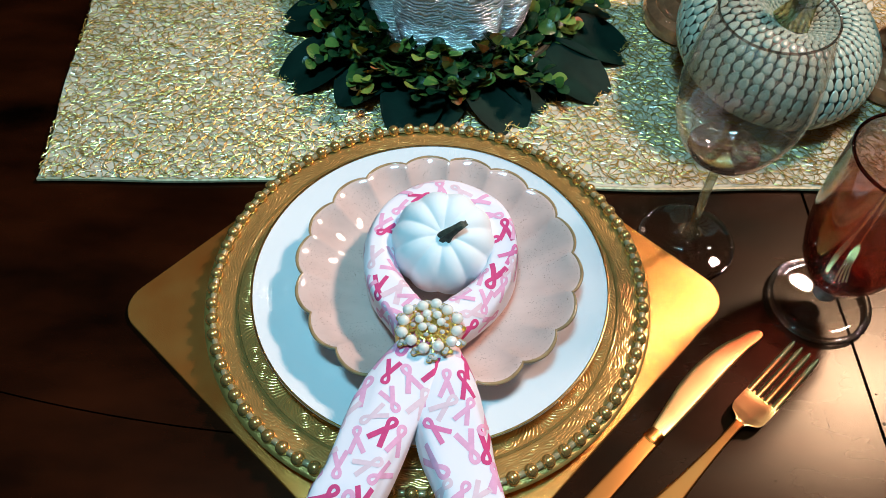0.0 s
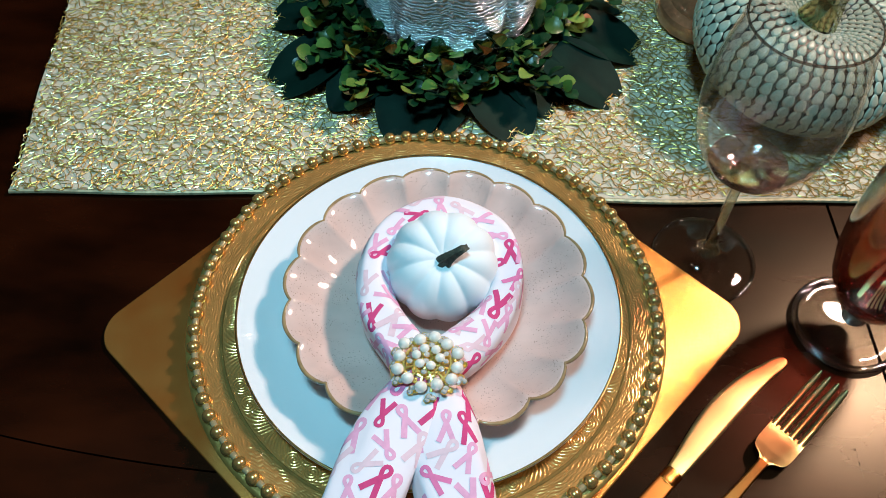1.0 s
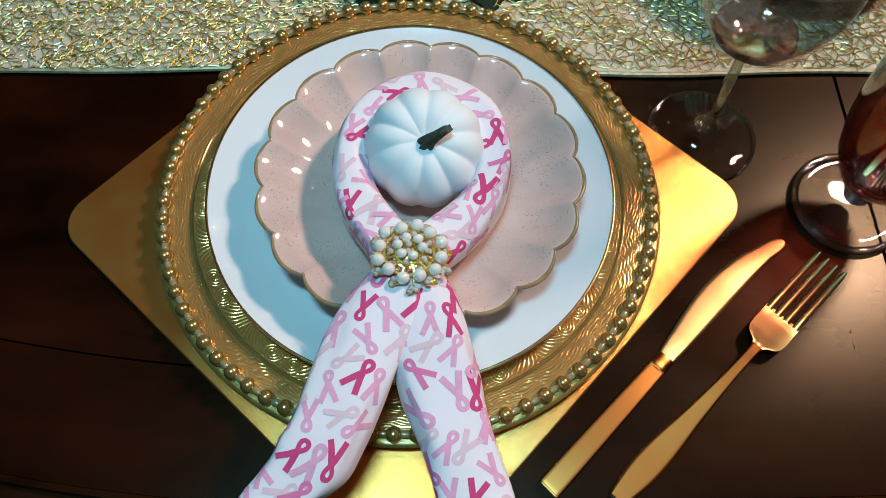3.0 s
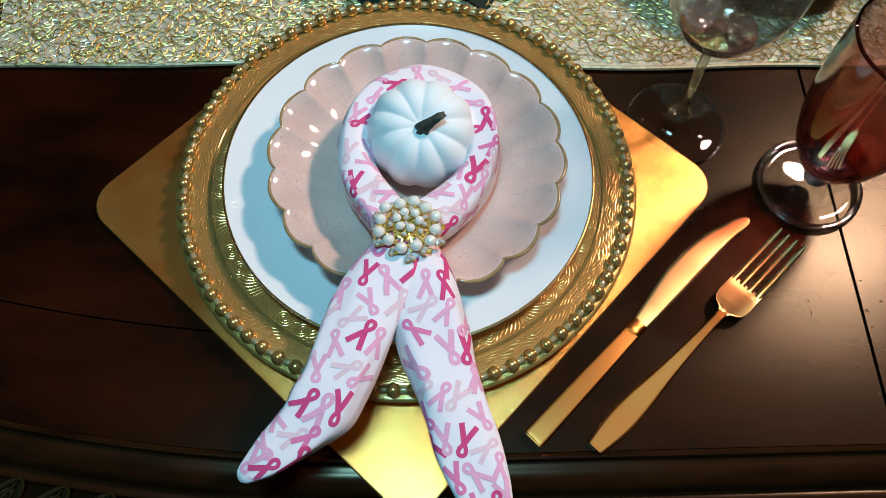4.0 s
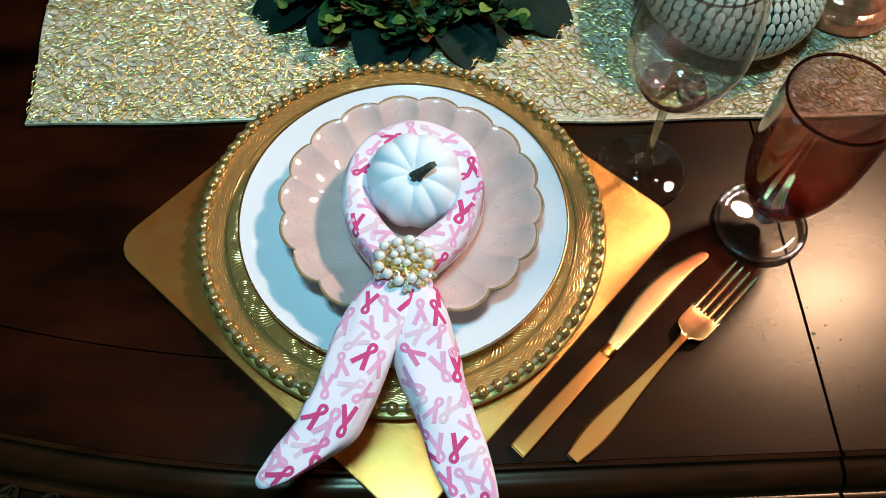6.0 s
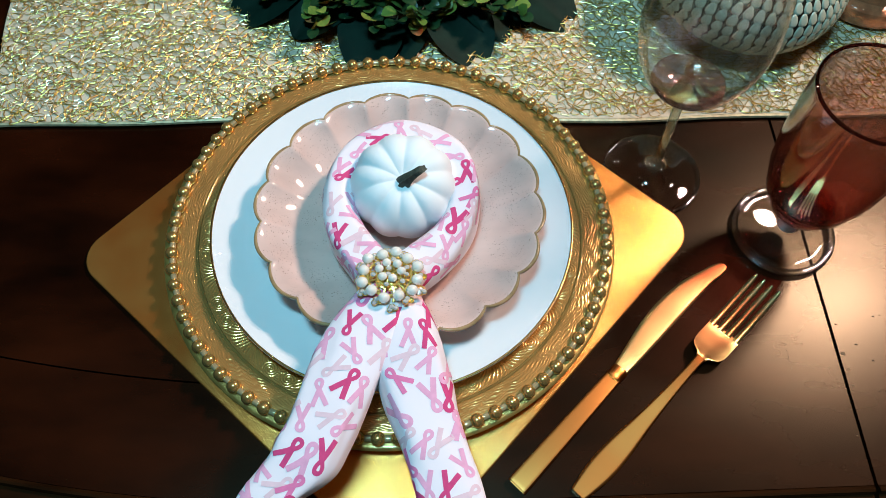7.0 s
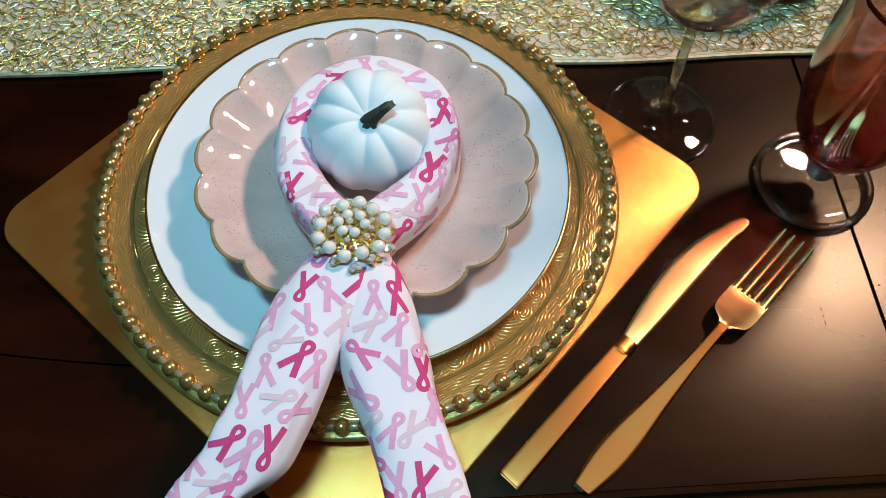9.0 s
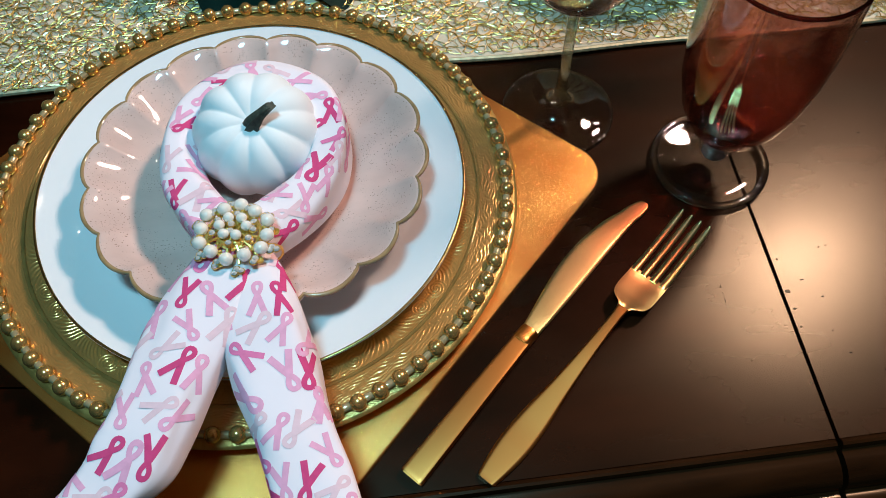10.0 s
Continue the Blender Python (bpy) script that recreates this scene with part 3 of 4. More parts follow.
part("gold_rim", lathe("gold_rim", rim_ring, 160, closed=True), GOLD_LINE, dinner, "thin gold rim line")

salad = thing("salad_plate", pose(0.0035, 0.3090, 0.0116), "scalloped pink speckled stoneware salad plate with a tan rim", "plate")
LOBES, NOTCH = 18, radians(5.0)


def scallop(r, z, a):
    """Lobes that grow towards the rim."""
    lobe = abs(math.sin(LOBES / 2 * (a - NOTCH)))
    grow = max(0.0, (r - 0.052) / 0.051)
    return r - 0.0055 * grow ** 2 * (1 - lobe ** 0.75), z + 0.0015 * grow ** 1.3 * (0.4 - lobe ** 1.1) * (0.4 if r > 0.1005 else 1)


INNER = [(0, 0.0210), (0.030, 0.0210), (0.048, 0.0213), (0.058, 0.0222), (0.068, 0.0244), (0.078, 0.0284), (0.087, 0.0336), (0.0945, 0.0390), (0.1000, 0.0424)]
OUTER = [(0.1036, 0.0422), (0.1040, 0.0408), (0.098, 0.0374), (0.088, 0.0326), (0.074, 0.0250), (0.062, 0.0196), (0.054, 0.0165), (0.052, 0.0084), (0.048, 0.0084), (0.046, 0.0160), (0, 0.0160)]
part("dish", lathe("dish", INNER + [(0.1022, 0.0428)] + OUTER, 288, scallop, angle=60), PINK_GLAZE, salad)
RIM_GLAZE = material("tan_rim_glaze", (0.42, 0.27, 0.13), 0.18, vary=0.35, grain=120, coat=0.8)
ring = [(0.1028 + 0.0014 * math.cos(b), 0.0421 + 0.0011 * math.sin(b)) for b in np.linspace(0, 2 * math.pi, 9)[:-1]]
part("rim", lathe("rim", ring, 288, scallop, closed=True, angle=70), RIM_GLAZE, salad, "tan glazed scalloped rim")

# ---------------------------------------------------------------- napkin folded as a ribbon loop
napkin = thing("napkin", pose(0, 0, 0), "white cotton napkin printed with pink ribbons, folded into a loop", "napkin")
# x, y, z, half width, half height
COURSE = [(-0.0995, 0.0915, 0.0585, 0.0012, 0.0012), (-0.0980, 0.0930, 0.0586, 0.0042, 0.0036), (-0.0940, 0.0965, 0.0590, 0.0066, 0.0054),
          (-0.0820, 0.1055, 0.0605, 0.0115, 0.0080), (-0.0645, 0.1215, 0.0615, 0.0165, 0.0105), (-0.0548, 0.1325, 0.0630, 0.0204, 0.0122), (-0.0470, 0.1460, 0.0640, 0.0204, 0.0133), (-0.0325, 0.1780, 0.0650, 0.0218, 0.0132), (-0.0180, 0.2090, 0.0656, 0.0205, 0.0134),
          (-0.0020, 0.2380, 0.0660, 0.0140, 0.0140), (0.0230, 0.2620, 0.0600, 0.0135, 0.0155), (0.0430, 0.2880, 0.0560, 0.0120, 0.0165),
          (0.0500, 0.3180, 0.0550, 0.0110, 0.0170), (0.0410, 0.3480, 0.0550, 0.0110, 0.0170), (0.0080, 0.3640, 0.0550, 0.0115, 0.0170),
          (-0.0250, 0.3510, 0.0550, 0.0110, 0.0170), (-0.0385, 0.3200, 0.0550, 0.0110, 0.0170), (-0.0345, 0.2880, 0.0560, 0.0125, 0.0165),
          (-0.0190, 0.2610, 0.0600, 0.0135, 0.0150), (-0.0020, 0.2360, 0.0600, 0.0140, 0.0130), (0.0065, 0.2050, 0.0640, 0.0205, 0.0136),
          (0.0128, 0.1720, 0.0620, 0.0222, 0.0136), (0.0215, 0.1380, 0.0585, 0.0190, 0.0135), (0.0310, 0.1050, 0.0560, 0.0185, 0.0125),
          (0.0395, 0.0820, 0.0545, 0.0160, 0.0105), (0.0450, 0.0690, 0.0530, 0.0115, 0.0080), (0.0472, 0.0640, 0.0524, 0.0075, 0.0055),
          (0.0482, 0.0615, 0.0521, 0.0040, 0.0034), (0.0486, 0.0602, 0.0520, 0.0012, 0.0012)]
NS, NU = 420, 72
line = smooth_line(COURSE, NS)
length = np.concatenate([[0], np.cumsum(np.linalg.norm(np.diff(line[:, :3], axis=0), axis=1))])
grid = np.zeros((NS, NU, 3))
for i in range(NS):
    d = line[min(i + 1, NS - 1), :3] - line[max(i - 1, 0), :3]
    d /= np.linalg.norm(d)
    side = np.cross(d, (0, 0, 1))
    side /= np.linalg.norm(side)
    up = np.cross(side, d)
    s = length[i]
    for j in range(NU):
        a = 2 * math.pi * j / NU
        c, q = math.cos(a), math.sin(a)
        fold = 1 + 0.045 * math.sin(3 * a + 38 * s) + 0.03 * math.sin(5 * a - 61 * s + 1) + 0.03 * noise.noise((s * 45, c * 1.3, q * 1.3))
        px = line[i, 3] * math.copysign(abs(c) ** 0.62, c) * fold
        pz = line[i, 4] * math.copysign(abs(q) ** 0.56, q) * fold
        grid[i, j] = line[i, :3] + side * px + up * pz
verts = [tuple(p) for p in grid.reshape(-1, 3)]
faces = [(i * NU + j, i * NU + (j + 1) % NU, (i + 1) * NU + (j + 1) % NU, (i + 1) * NU + j) for i in range(NS - 1) for j in range(NU)]
faces += [tuple(range(NU))[::-1], tuple((NS - 1) * NU + j for j in range(NU))]
part("cloth", recalc(mesh_of("cloth", verts, faces, angle=70)), CLOTH, napkin)


def on_cloth(s, arc, lift):
    """The place on the cloth s metres along it and arc metres round from its top, lifted a little."""
    f = min(max(np.interp(s, length, np.arange(NS)), 0), NS - 1.001)
    i, w = int(f), f - int(f)
    ring_pts = grid[i] * (1 - w) + grid[i + 1] * w
    seg = np.linalg.norm(np.roll(ring_pts, -1, axis=0) - ring_pts, axis=1)
    q = NU // 4
    order = np.concatenate([[0], np.cumsum(np.roll(seg, -q))])
    arc = arc % order[-1]
    k = int(min(np.searchsorted(order, arc, side="right") - 1, NU - 1))
    u = (arc - order[k]) / max(seg[(q + k) % NU], 1e-9)
    p = ring_pts[(q + k) % NU] * (1 - u) + ring_pts[(q + k + 1) % NU] * u
    n = p - ring_pts.mean(axis=0)
    return p + lift * n / np.linalg.norm(n)


def ribbon_strip(size):
    """The printed ribbon's middle line, as (along, across) in metres: a small loop and two straight tails."""
    tail = [(-0.50 + 0.56 * u, -0.25 + 0.235 * u) for u in np.linspace(0, 1, 7)]
    loop = [(0.18, 0.055), (0.30, 0.110), (0.40, 0.112), (0.465, 0.064)]
    half = tail + loop
    pts = half + [(0.475, 0.0)] + [(a, -b) for a, b in half[::-1]]
    return smooth_line([(a * size, b * size, 0) for a, b in pts], 40)[:, :2]


print_rng = random.Random(11)


def print_ribbon(s0, arc0, turn, size, mat):
    base = ribbon_strip(size)
    ca, sa = math.cos(turn), math.sin(turn)
    verts, faces = [], []
    for i, (a, b) in enumerate(base):
        ta, tb = base[min(i + 1, len(base) - 1)] - base[max(i - 1, 0)]
        k = math.hypot(ta, tb)
        na, nb = -tb / k, ta / k
        w = size * (0.090 if a < 0.12 * size else 0.067)
        lift = 0.00016 + 0.00024 * i / len(base)
        for e in (-1, 0, 1):
            pa, pb = a + na * w * e, b + nb * w * e
            verts.append(on_cloth(s0 + pa * ca - pb * sa, arc0 + pa * sa + pb * ca, lift))
    for i in range(len(base) - 1):
        for e in (0, 1):
            faces.append((3 * i + e, 3 * i + e + 1, 3 * i + e + 4, 3 * i + e + 3))
    return part("printed_ribbon", mesh_of("printed_ribbon", verts, faces, angle=80), mat, napkin)


# where the print shows: place along and round the cloth and size in tenths of a millimetre, turn in degrees, shade
PRINT_A = [
    (133, 23, -174, 170, 2),
    (158, -56, -16, 170, 0),
    (225, 50, -97, 170, 2),
    (383, -33, -26, 170, 3),
    (383, 126, 62, 170, 2),
    (433, -95, -7, 170, 1),
    (575, 52, -14, 189, 0),
    (583, -51, 0, 200, 2),
    (650, -130, -166, 172, 0),
    (783, 96, -160, 170, 2),
    (833, -162, 142, 170, 2),
    (850, -64, -52, 170, 3),
    (958, 66, 26, 170, 2),
    (1058, -160, 5, 184, 2),
    (1074, -61, -18, 193, 0),
    (1133, 43, 139, 170, 3),
    (1266, -12, -129, 170, 2),
    (1333, -179, 0, 200, 3),
]
PRINT_B = [
    (1433, 88, -177, 170, 0),
    (1449, -46, 47, 194, 2),
    (1566, -172, 0, 200, 0),
    (2007, -147, 6, 170, 0),
    (2099, -77, 154, 170, 3),
    (2124, 66, 148, 177, 2),
    (2141, 93, 1, 170, 3),
    (2224, -78, -142, 170, 2),
    (2374, 81, -1, 183, 2),
    (2390, -97, 21, 170, 2),
    (2424, -9, -175, 217, 0),
    (2557, -88, 9, 170, 3),
    (2657, -53, -33, 170, 1),
    (2857, -88, 8, 170, 2),
    (2857, -21, -4, 184, 0),
    (3023, 41, -122, 170, 2),
    (3198, 20, 47, 170, 2),
    (3356, 5, -29, 172, 3),
]
PRINT_C = [
    (3506, 2, -83, 170, 2),
    (3681, 39, 170, 170, 0),
    (3873, 47, -10, 170, 2),
    (4081, -8, -7, 170, 2),
    (4123, 49, -50, 170, 0),
    (4373, -37, -26, 170, 3),
    (4506, 99, 43, 204, 2),
    (4572, -153, -66, 170, 2),
    (4622, -70, -35, 184, 0),
    (4706, 38, 112, 225, 3),
    (4806, 75, 80, 170, 2),
    (4822, -97, -165, 170, 2),
    (4889, -199, 125, 170, 2),
    (5489, 14, 167, 170, 2),
    (5514, 122, -176, 170, 0),
    (5622, -26, 118, 177, 3),
    (5672, 97, 142, 170, 2),
    (5747, -107, -140, 175, 1),
]
PRINT_D = [
    (5897, 573, 0, 200, 0),
    (5897, 66, 9, 202, 2),
    (5913, 169, -17, 209, 0),
    (5938, -171, 36, 225, 2),
    (6097, -170, 117, 170, 3),
    (6097, 169, 167, 170, 2),
    (6113, 174, 177, 170, 2),
    (6155, -63, 133, 171, 2),
    (6188, 22, -50, 180, 3),
    (6238, -198, 26, 170, 1),
    (6338, 129, 20, 170, 2),
    (6396, -114, -4, 170, 2),
    (6413, -197, -164, 173, 0),
    (6438, -7, -34, 182, 0),
    (6521, 91, 111, 170, 3),
    (6613, -127, 4, 170, 1),
    (6638, -18, -152, 170, 2),
    (6646, 126, 157, 170, 2),
]
PRINT_E = [
    (6796, 97, 3, 170, 2),
    (6805, -91, 18, 170, 1),
    (6838, 25, 161, 170, 0),
]
SEEN = PRINT_A + PRINT_B + PRINT_C + PRINT_D + PRINT_E
for s, arc, turn, size, shade in SEEN:
    print_ribbon(s * 1e-4, arc * 1e-4, radians(turn), size * 1e-4, PINKS[shade])
# fainter ribbons fill what is left of the upper side
taken = [(s * 1e-4, arc * 1e-4) for s, arc, _, _, _ in SEEN]
for k in range(900):
    s0, arc0 = print_rng.uniform(0.012, length[-1] - 0.012), print_rng.uniform(-0.024, 0.024)
    if min((s0 - a) ** 2 + (arc0 - b) ** 2 for a, b in taken) > 0.0138 ** 2:
        taken.append((s0, arc0))
        print_ribbon(s0, arc0, print_rng.choice((0.3, 2.8, -2.8, -0.3)) + print_rng.gauss(0, 0.3), 0.0205, print_rng.choices(PINKS, (1, 1, 4, 4))[0])
# the hidden underside carries the same print
for k in range(26):
    s0 = length[-1] * (k + 0.5) / 26
    around = np.linalg.norm(np.roll(grid[int(np.interp(s0, length, np.arange(NS)))], -1, axis=0) - grid[int(np.interp(s0, length, np.arange(NS)))], axis=1).sum()
    print_ribbon(s0, around * 0.5 + print_rng.gauss(0, 0.004), print_rng.uniform(0, 6.28), 0.021, print_rng.choice(PINKS))


# ---------------------------------------------------------------- small white pumpkin
pumpkin = thing("small_pumpkin", pose(0.0070, 0.3290, 0.0385, 20, 0, 0), "small matte white faux pumpkin with a dark stem", "pumpkin")


def ribbed(lobes, depth, start=0.0):
    def shape(r, z, a):
        g = abs(math.sin(lobes / 2 * (a - start)))
        return r * (1 - depth * (1 - g ** 0.55)), z + 0.0
    return shape


def folded(lobes, depth, sink, radius, middle, start=0.0):
    """Plump lobes with creases that run on over the top to the stem."""
    def shape(r, z, a):
        g = ((math.sin(lobes / 2 * (a - start)) ** 2 + 0.012) / 1.012) ** 0.42
        k = 1 if z > middle else -1
        return r * (1 - depth * (1 - g)), z - k * sink * (1 - g) * min(1.0, 1.6 * r / radius) * (abs(z - middle) / middle) ** 0.5
    return shape


def pumpkin_profile(radius, height, dip, n=28):
    pts = []
    for i in range(n + 1):
        u = math.pi * i / n
        r, z = radius * math.sin(u) ** 0.78 if 0 < i < n else 0, -math.cos(u)
        sink = dip * math.exp(-(r / (0.30 * radius)) ** 2)
        pts.append((r, height * 0.5 * (1 + z) - (sink if z > 0 else -sink * 0.6)))
    return pts


part("body", lathe("body", pumpkin_profile(0.0376, 0.0550, 0.0060), 160, folded(10, 0.064, 0.0022, 0.0376, 0.0275, 0.2), angle=80), FOAM, pumpkin)


def pumpkin_stem():
    verts, faces = [], []
    path = smooth_line([(0.0012, -0.002, 0.0440), (0.0018, -0.002, 0.0515), (0.0046, -0.0008, 0.0558), (0.0092, 0.0012, 0.0592), (0.0140, 0.0034, 0.0622)], 14)
    n = 20
    for i, p in enumerate(path):
        u = i / (len(path) - 1)
        r = 0.0050 * (1 - u) ** 2.2 + 0.0025
        for k in range(n):
            a = 2 * math.pi * k / n
            g = 1 + 0.20 * math.sin(5 * a + 2 * u) + 0.10 * math.sin(9 * a - 3 * u)
            verts.append((p[0] + r * g * math.cos(a), p[1] + r * g * math.sin(a) * 0.9, p[2] + 0.10 * r * math.cos(a) * u * -3))
    for i in range(len(path) - 1):
        for k in range(n):
            faces.append((i * n + k, i * n + (k + 1) % n, (i + 1) * n + (k + 1) % n, (i + 1) * n + k))
    faces.append(tuple((len(path) - 1) * n + k for k in range(n)))
    return recalc(mesh_of("stem", verts, faces, angle=50))


part("stem", pumpkin_stem(), STEM, pumpkin, "knobbly dark green-brown stem")

# ---------------------------------------------------------------- pearl napkin ring
brooch = thing("napkin_ring", pose(-0.0025, 0.2395, 0.0795, 4, 0, 8) @ Matrix.Diagonal((1.07, 1.0, 1.0, 1)), "gold napkin ring with a cluster of pearls and rhinestones", "napkin ring")
dome = lambda r: 0.0060 * (1 - (r / 0.024) ** 2)
part("base_plate", lathe("base_plate", [(0, dome(0) - 0.0016), (0.008, dome(0.008) - 0.0016), (0.0090, dome(0.0090) - 0.0016), (0.0090, dome(0.0090) - 0.0028), (0, dome(0) - 0.0040)], 36),
     GOLD_WIRE, brooch)
part("band", lathe("band", [(0.0195, -0.030), (0.0205, -0.030), (0.0205, -0.018), (0.0195, -0.018)], 48, closed=True), GOLD_WIRE, brooch, "plain gold band",
     at=Matrix.Translation((0, 0, -0.016)) @ pose(0, 0, 0, 90, 0, 0) @ Matrix.Diagonal((1.02, 0.78, 1, 1)) @ Matrix.Translation((0, 0, 0.024)))
for k in range(12):
    verts, faces = [], []
    a = 2 * math.pi * k / 12
    tube(verts, faces, [(0.003 * math.cos(a), 0.003 * math.sin(a), dome(0.003) - 0.001), (0.011 * math.cos(a + 0.1), 0.011 * math.sin(a + 0.1), dome(0.011) - 0.001),
                        (0.0180 * math.cos(a), 0.0170 * math.sin(a), dome(0.0180) - 0.001)], 0.0009, 6)
    part("wire", mesh_of("wire", verts, faces), GOLD_WIRE, brooch)
for radius in (0.0070, 0.0130):
    verts, faces = [], []
    tube(verts, faces, [(radius * math.cos(a), radius * math.sin(a), dome(radius) - 0.0010) for a in np.linspace(0, 2 * math.pi, 40)], 0.0010, 6)
    part("wire_ring", mesh_of("wire_ring", verts, faces), GOLD_WIRE, brooch)
big, small = ball("pearl", 0.0036, 20, 14), ball("pearl", 0.0028, 18, 12)
jr = random.Random(5)
OUTER_PEARLS = [(-116, 137), (-22, 143), (67, 150), (132, 93), (186, 29), (168, -57), (125, -122), (36, -143), (-57, -143), (-126, -82), (-176, -17), (-155, 60)]
INNER_PEARLS = [(-4, 75), (-57, 43), (60, 57), (77, 4), (17, -36), (-44, -14)]
for pearl_mesh, spots, rise in ((big, OUTER_PEARLS, 0.0020), (small, INNER_PEARLS, 0.0028)):
    for u, v in spots:
        u, v = u * 0.94e-4, v * 1.02e-4
        part("pearl", pearl_mesh, PEARL, brooch, at=pose(u, v, dome(math.hypot(u, v)) + rise))


def gem():
    n = 8
    verts = [(0, 0, 0.0010)] + [(0.0008 * math.cos(2 * math.pi * k / n), 0.0008 * math.sin(2 * math.pi * k / n), 0.0010) for k in range(n)]
    verts += [(0.0015 * math.cos(2 * math.pi * (k + 0.5) / n), 0.0015 * math.sin(2 * math.pi * (k + 0.5) / n), 0.0003) for k in range(n)] + [(0, 0, -0.0008)]
    faces = []
    for k in range(n):
        j = (k + 1) % n
        faces += [(0, 1 + k, 1 + j), (1 + k, 1 + n + k, 1 + j), (1 + j, 1 + n + k, 1 + n + j), (1 + n + k, 2 * n + 1, 1 + n + j)]
    return recalc(mesh_of("rhinestone", verts, faces, smooth=False))


gem_mesh, cup_mesh = gem(), lathe("setting", [(0.0, -0.0012), (0.0013, -0.0010), (0.0019, 0.0002), (0.0017, 0.0006), (0.0014, 0.0001), (0.0, -0.0004)], 12)
GEMS = [(-191, 136), (-212, 26), (-205, -94), (-118, -178), (-19, -256), (96, -212), (199, -153), (218, -34), (204, 85), (125, 170), (10, 221), (-83, 187),
        (3, 48), (-112, 17), (-69, 102), (-33, -85), (82, -77), (118, -25), (132, 34), (46, 119), (-8, -4)]
for k, (u, v) in enumerate(GEMS):
    for du, dv in (((0, 0),) if k > 11 else ((0, 0), (13, -9), (-9, -12))):
        x, y = (u + du * 1.6) * 0.84e-4, (v + dv * 1.6) * 0.80e-4
        r = math.hypot(x, y)
        at = pose(x, y, dome(r) + (0.0018 if r < 0.017 else 0.0010), jr.uniform(-16, 16), jr.uniform(-16, 16), 0)
        part("setting", cup_mesh, GOLD_WIRE, brooch, at=at @ Matrix.Diagonal((1.15, 1.15, 1.1, 1)))
        if k % 2 and (du, dv) == (13, -9):
            continue
        part("rhinestone", gem_mesh, CRYSTAL, brooch, at=at @ Matrix.Translation((0, 0, 0.0004)) @ Matrix.Diagonal((1.15, 1.15, 1.2, 1)))

grain_mesh = ball("gold_grain", 0.0011, 10, 7)
for k in range(36):
    a = 2.39996 * k
    r = 0.0026 * math.sqrt(k + 0.5)
    part("gold_grain", grain_mesh, GOLD_WIRE, brooch, at=pose(r * math.cos(a), r * math.sin(a), dome(r) + jr.uniform(-0.0002, 0.0010)))

# ---------------------------------------------------------------- cutlery
def blade_strip(name, stations, thickness, crown=0.0005, nv=9, edge=6):
    """A flat bar along x: stations of (x, lower edge, upper edge, height). A larger edge keeps the top flatter."""
    st = smooth_line([(x, lo, hi, z) for x, lo, hi, z in stations], 70) if len(stations) > 2 else np.array(stations)
    verts, faces = [], []
    for x, lo, hi, z in st:
        for j in range(nv):
            v = j / (nv - 1)
            y = lo + (hi - lo) * v
            verts.append((x, y, z + thickness / 2 + crown * (1 - (2 * v - 1) ** 2) - thickness * 0.35 * abs(2 * v - 1) ** edge))
        for j in range(nv):
            v = 1 - j / (nv - 1)
            verts.append((x, lo + (hi - lo) * v, z - thickness / 2 + thickness * 0.35 * abs(2 * v - 1) ** edge))
    k = 2 * nv
    for i in range(len(st) - 1):
        for j in range(k):
            faces.append((i * k + j, i * k + (j + 1) % k, (i + 1) * k + (j + 1) % k, (i + 1) * k + j))
    faces += [tuple(range(k)), tuple((len(st) - 1) * k + j for j in range(k))]
    return recalc(mesh_of(name, verts, faces, angle=50))


knife = thing("table_knife", pose(0.0760, 0.1240, 0, 0, 0, math.degrees(math.atan2(0.154, 0.168))), "brushed gold table knife with a plain square handle", "knife", "cutlery")
part("handle", blade_strip("handle", [(0.0, -0.0076, 0.0062, 0.0034), (0.001, -0.0080, 0.0067, 0.0036), (0.03, -0.0067, 0.0073, 0.0042), (0.07, -0.0048, 0.0079, 0.0046),
                                      (0.1005, -0.0033, 0.0083, 0.0044)], 0.0056, 0.0001, 17, 18), STEEL_GOLD, knife)
part("bolster", blade_strip("bolster", [(0.0995, -0.0030, 0.0080, 0.0044), (0.1012, -0.0036, 0.0087, 0.0044), (0.1040, -0.0032, 0.0084, 0.0042), (0.1080, -0.0036, 0.0087, 0.0040),
                                        (0.1096, -0.0030, 0.0080, 0.0038)], 0.0064, 0.0008), STEEL_GOLD, knife, "polished gold collar")
part("blade", blade_strip("blade", [(0.1088, -0.0029, 0.0079, 0.0036), (0.125, -0.0031, 0.0110, 0.0032), (0.145, -0.0029, 0.0147, 0.0028), (0.160, -0.0026, 0.0165, 0.0026),
                                    (0.175, -0.0023, 0.0168, 0.0026), (0.190, -0.0021, 0.0156, 0.0024), (0.203, -0.0021, 0.0133, 0.0022), (0.214, -0.0023, 0.0099, 0.0020), (0.2210, -0.0034, 0.0082, 0.0020),
                                    (0.2262, -0.0036, 0.0062, 0.0020), (0.2294, -0.0030, 0.0044, 0.0020), (0.2308, -0.0012, 0.0024, 0.0020)], 0.0018, 0.0002, 17, 14), BLADE_GOLD, knife, "broad rounded gold blade")
# raised bright gold beads stand in for glints of small pits in the handle
glint_bead = ball("pit_glint", 0.0005, 8, 6)
for k in range(9):
    u = 0.012 + 0.0088 * k
    part("pit_glint", glint_bead, BLADE_GOLD, knife, at=pose(u, 0.0059 + 0.014 * u, 0.0066))

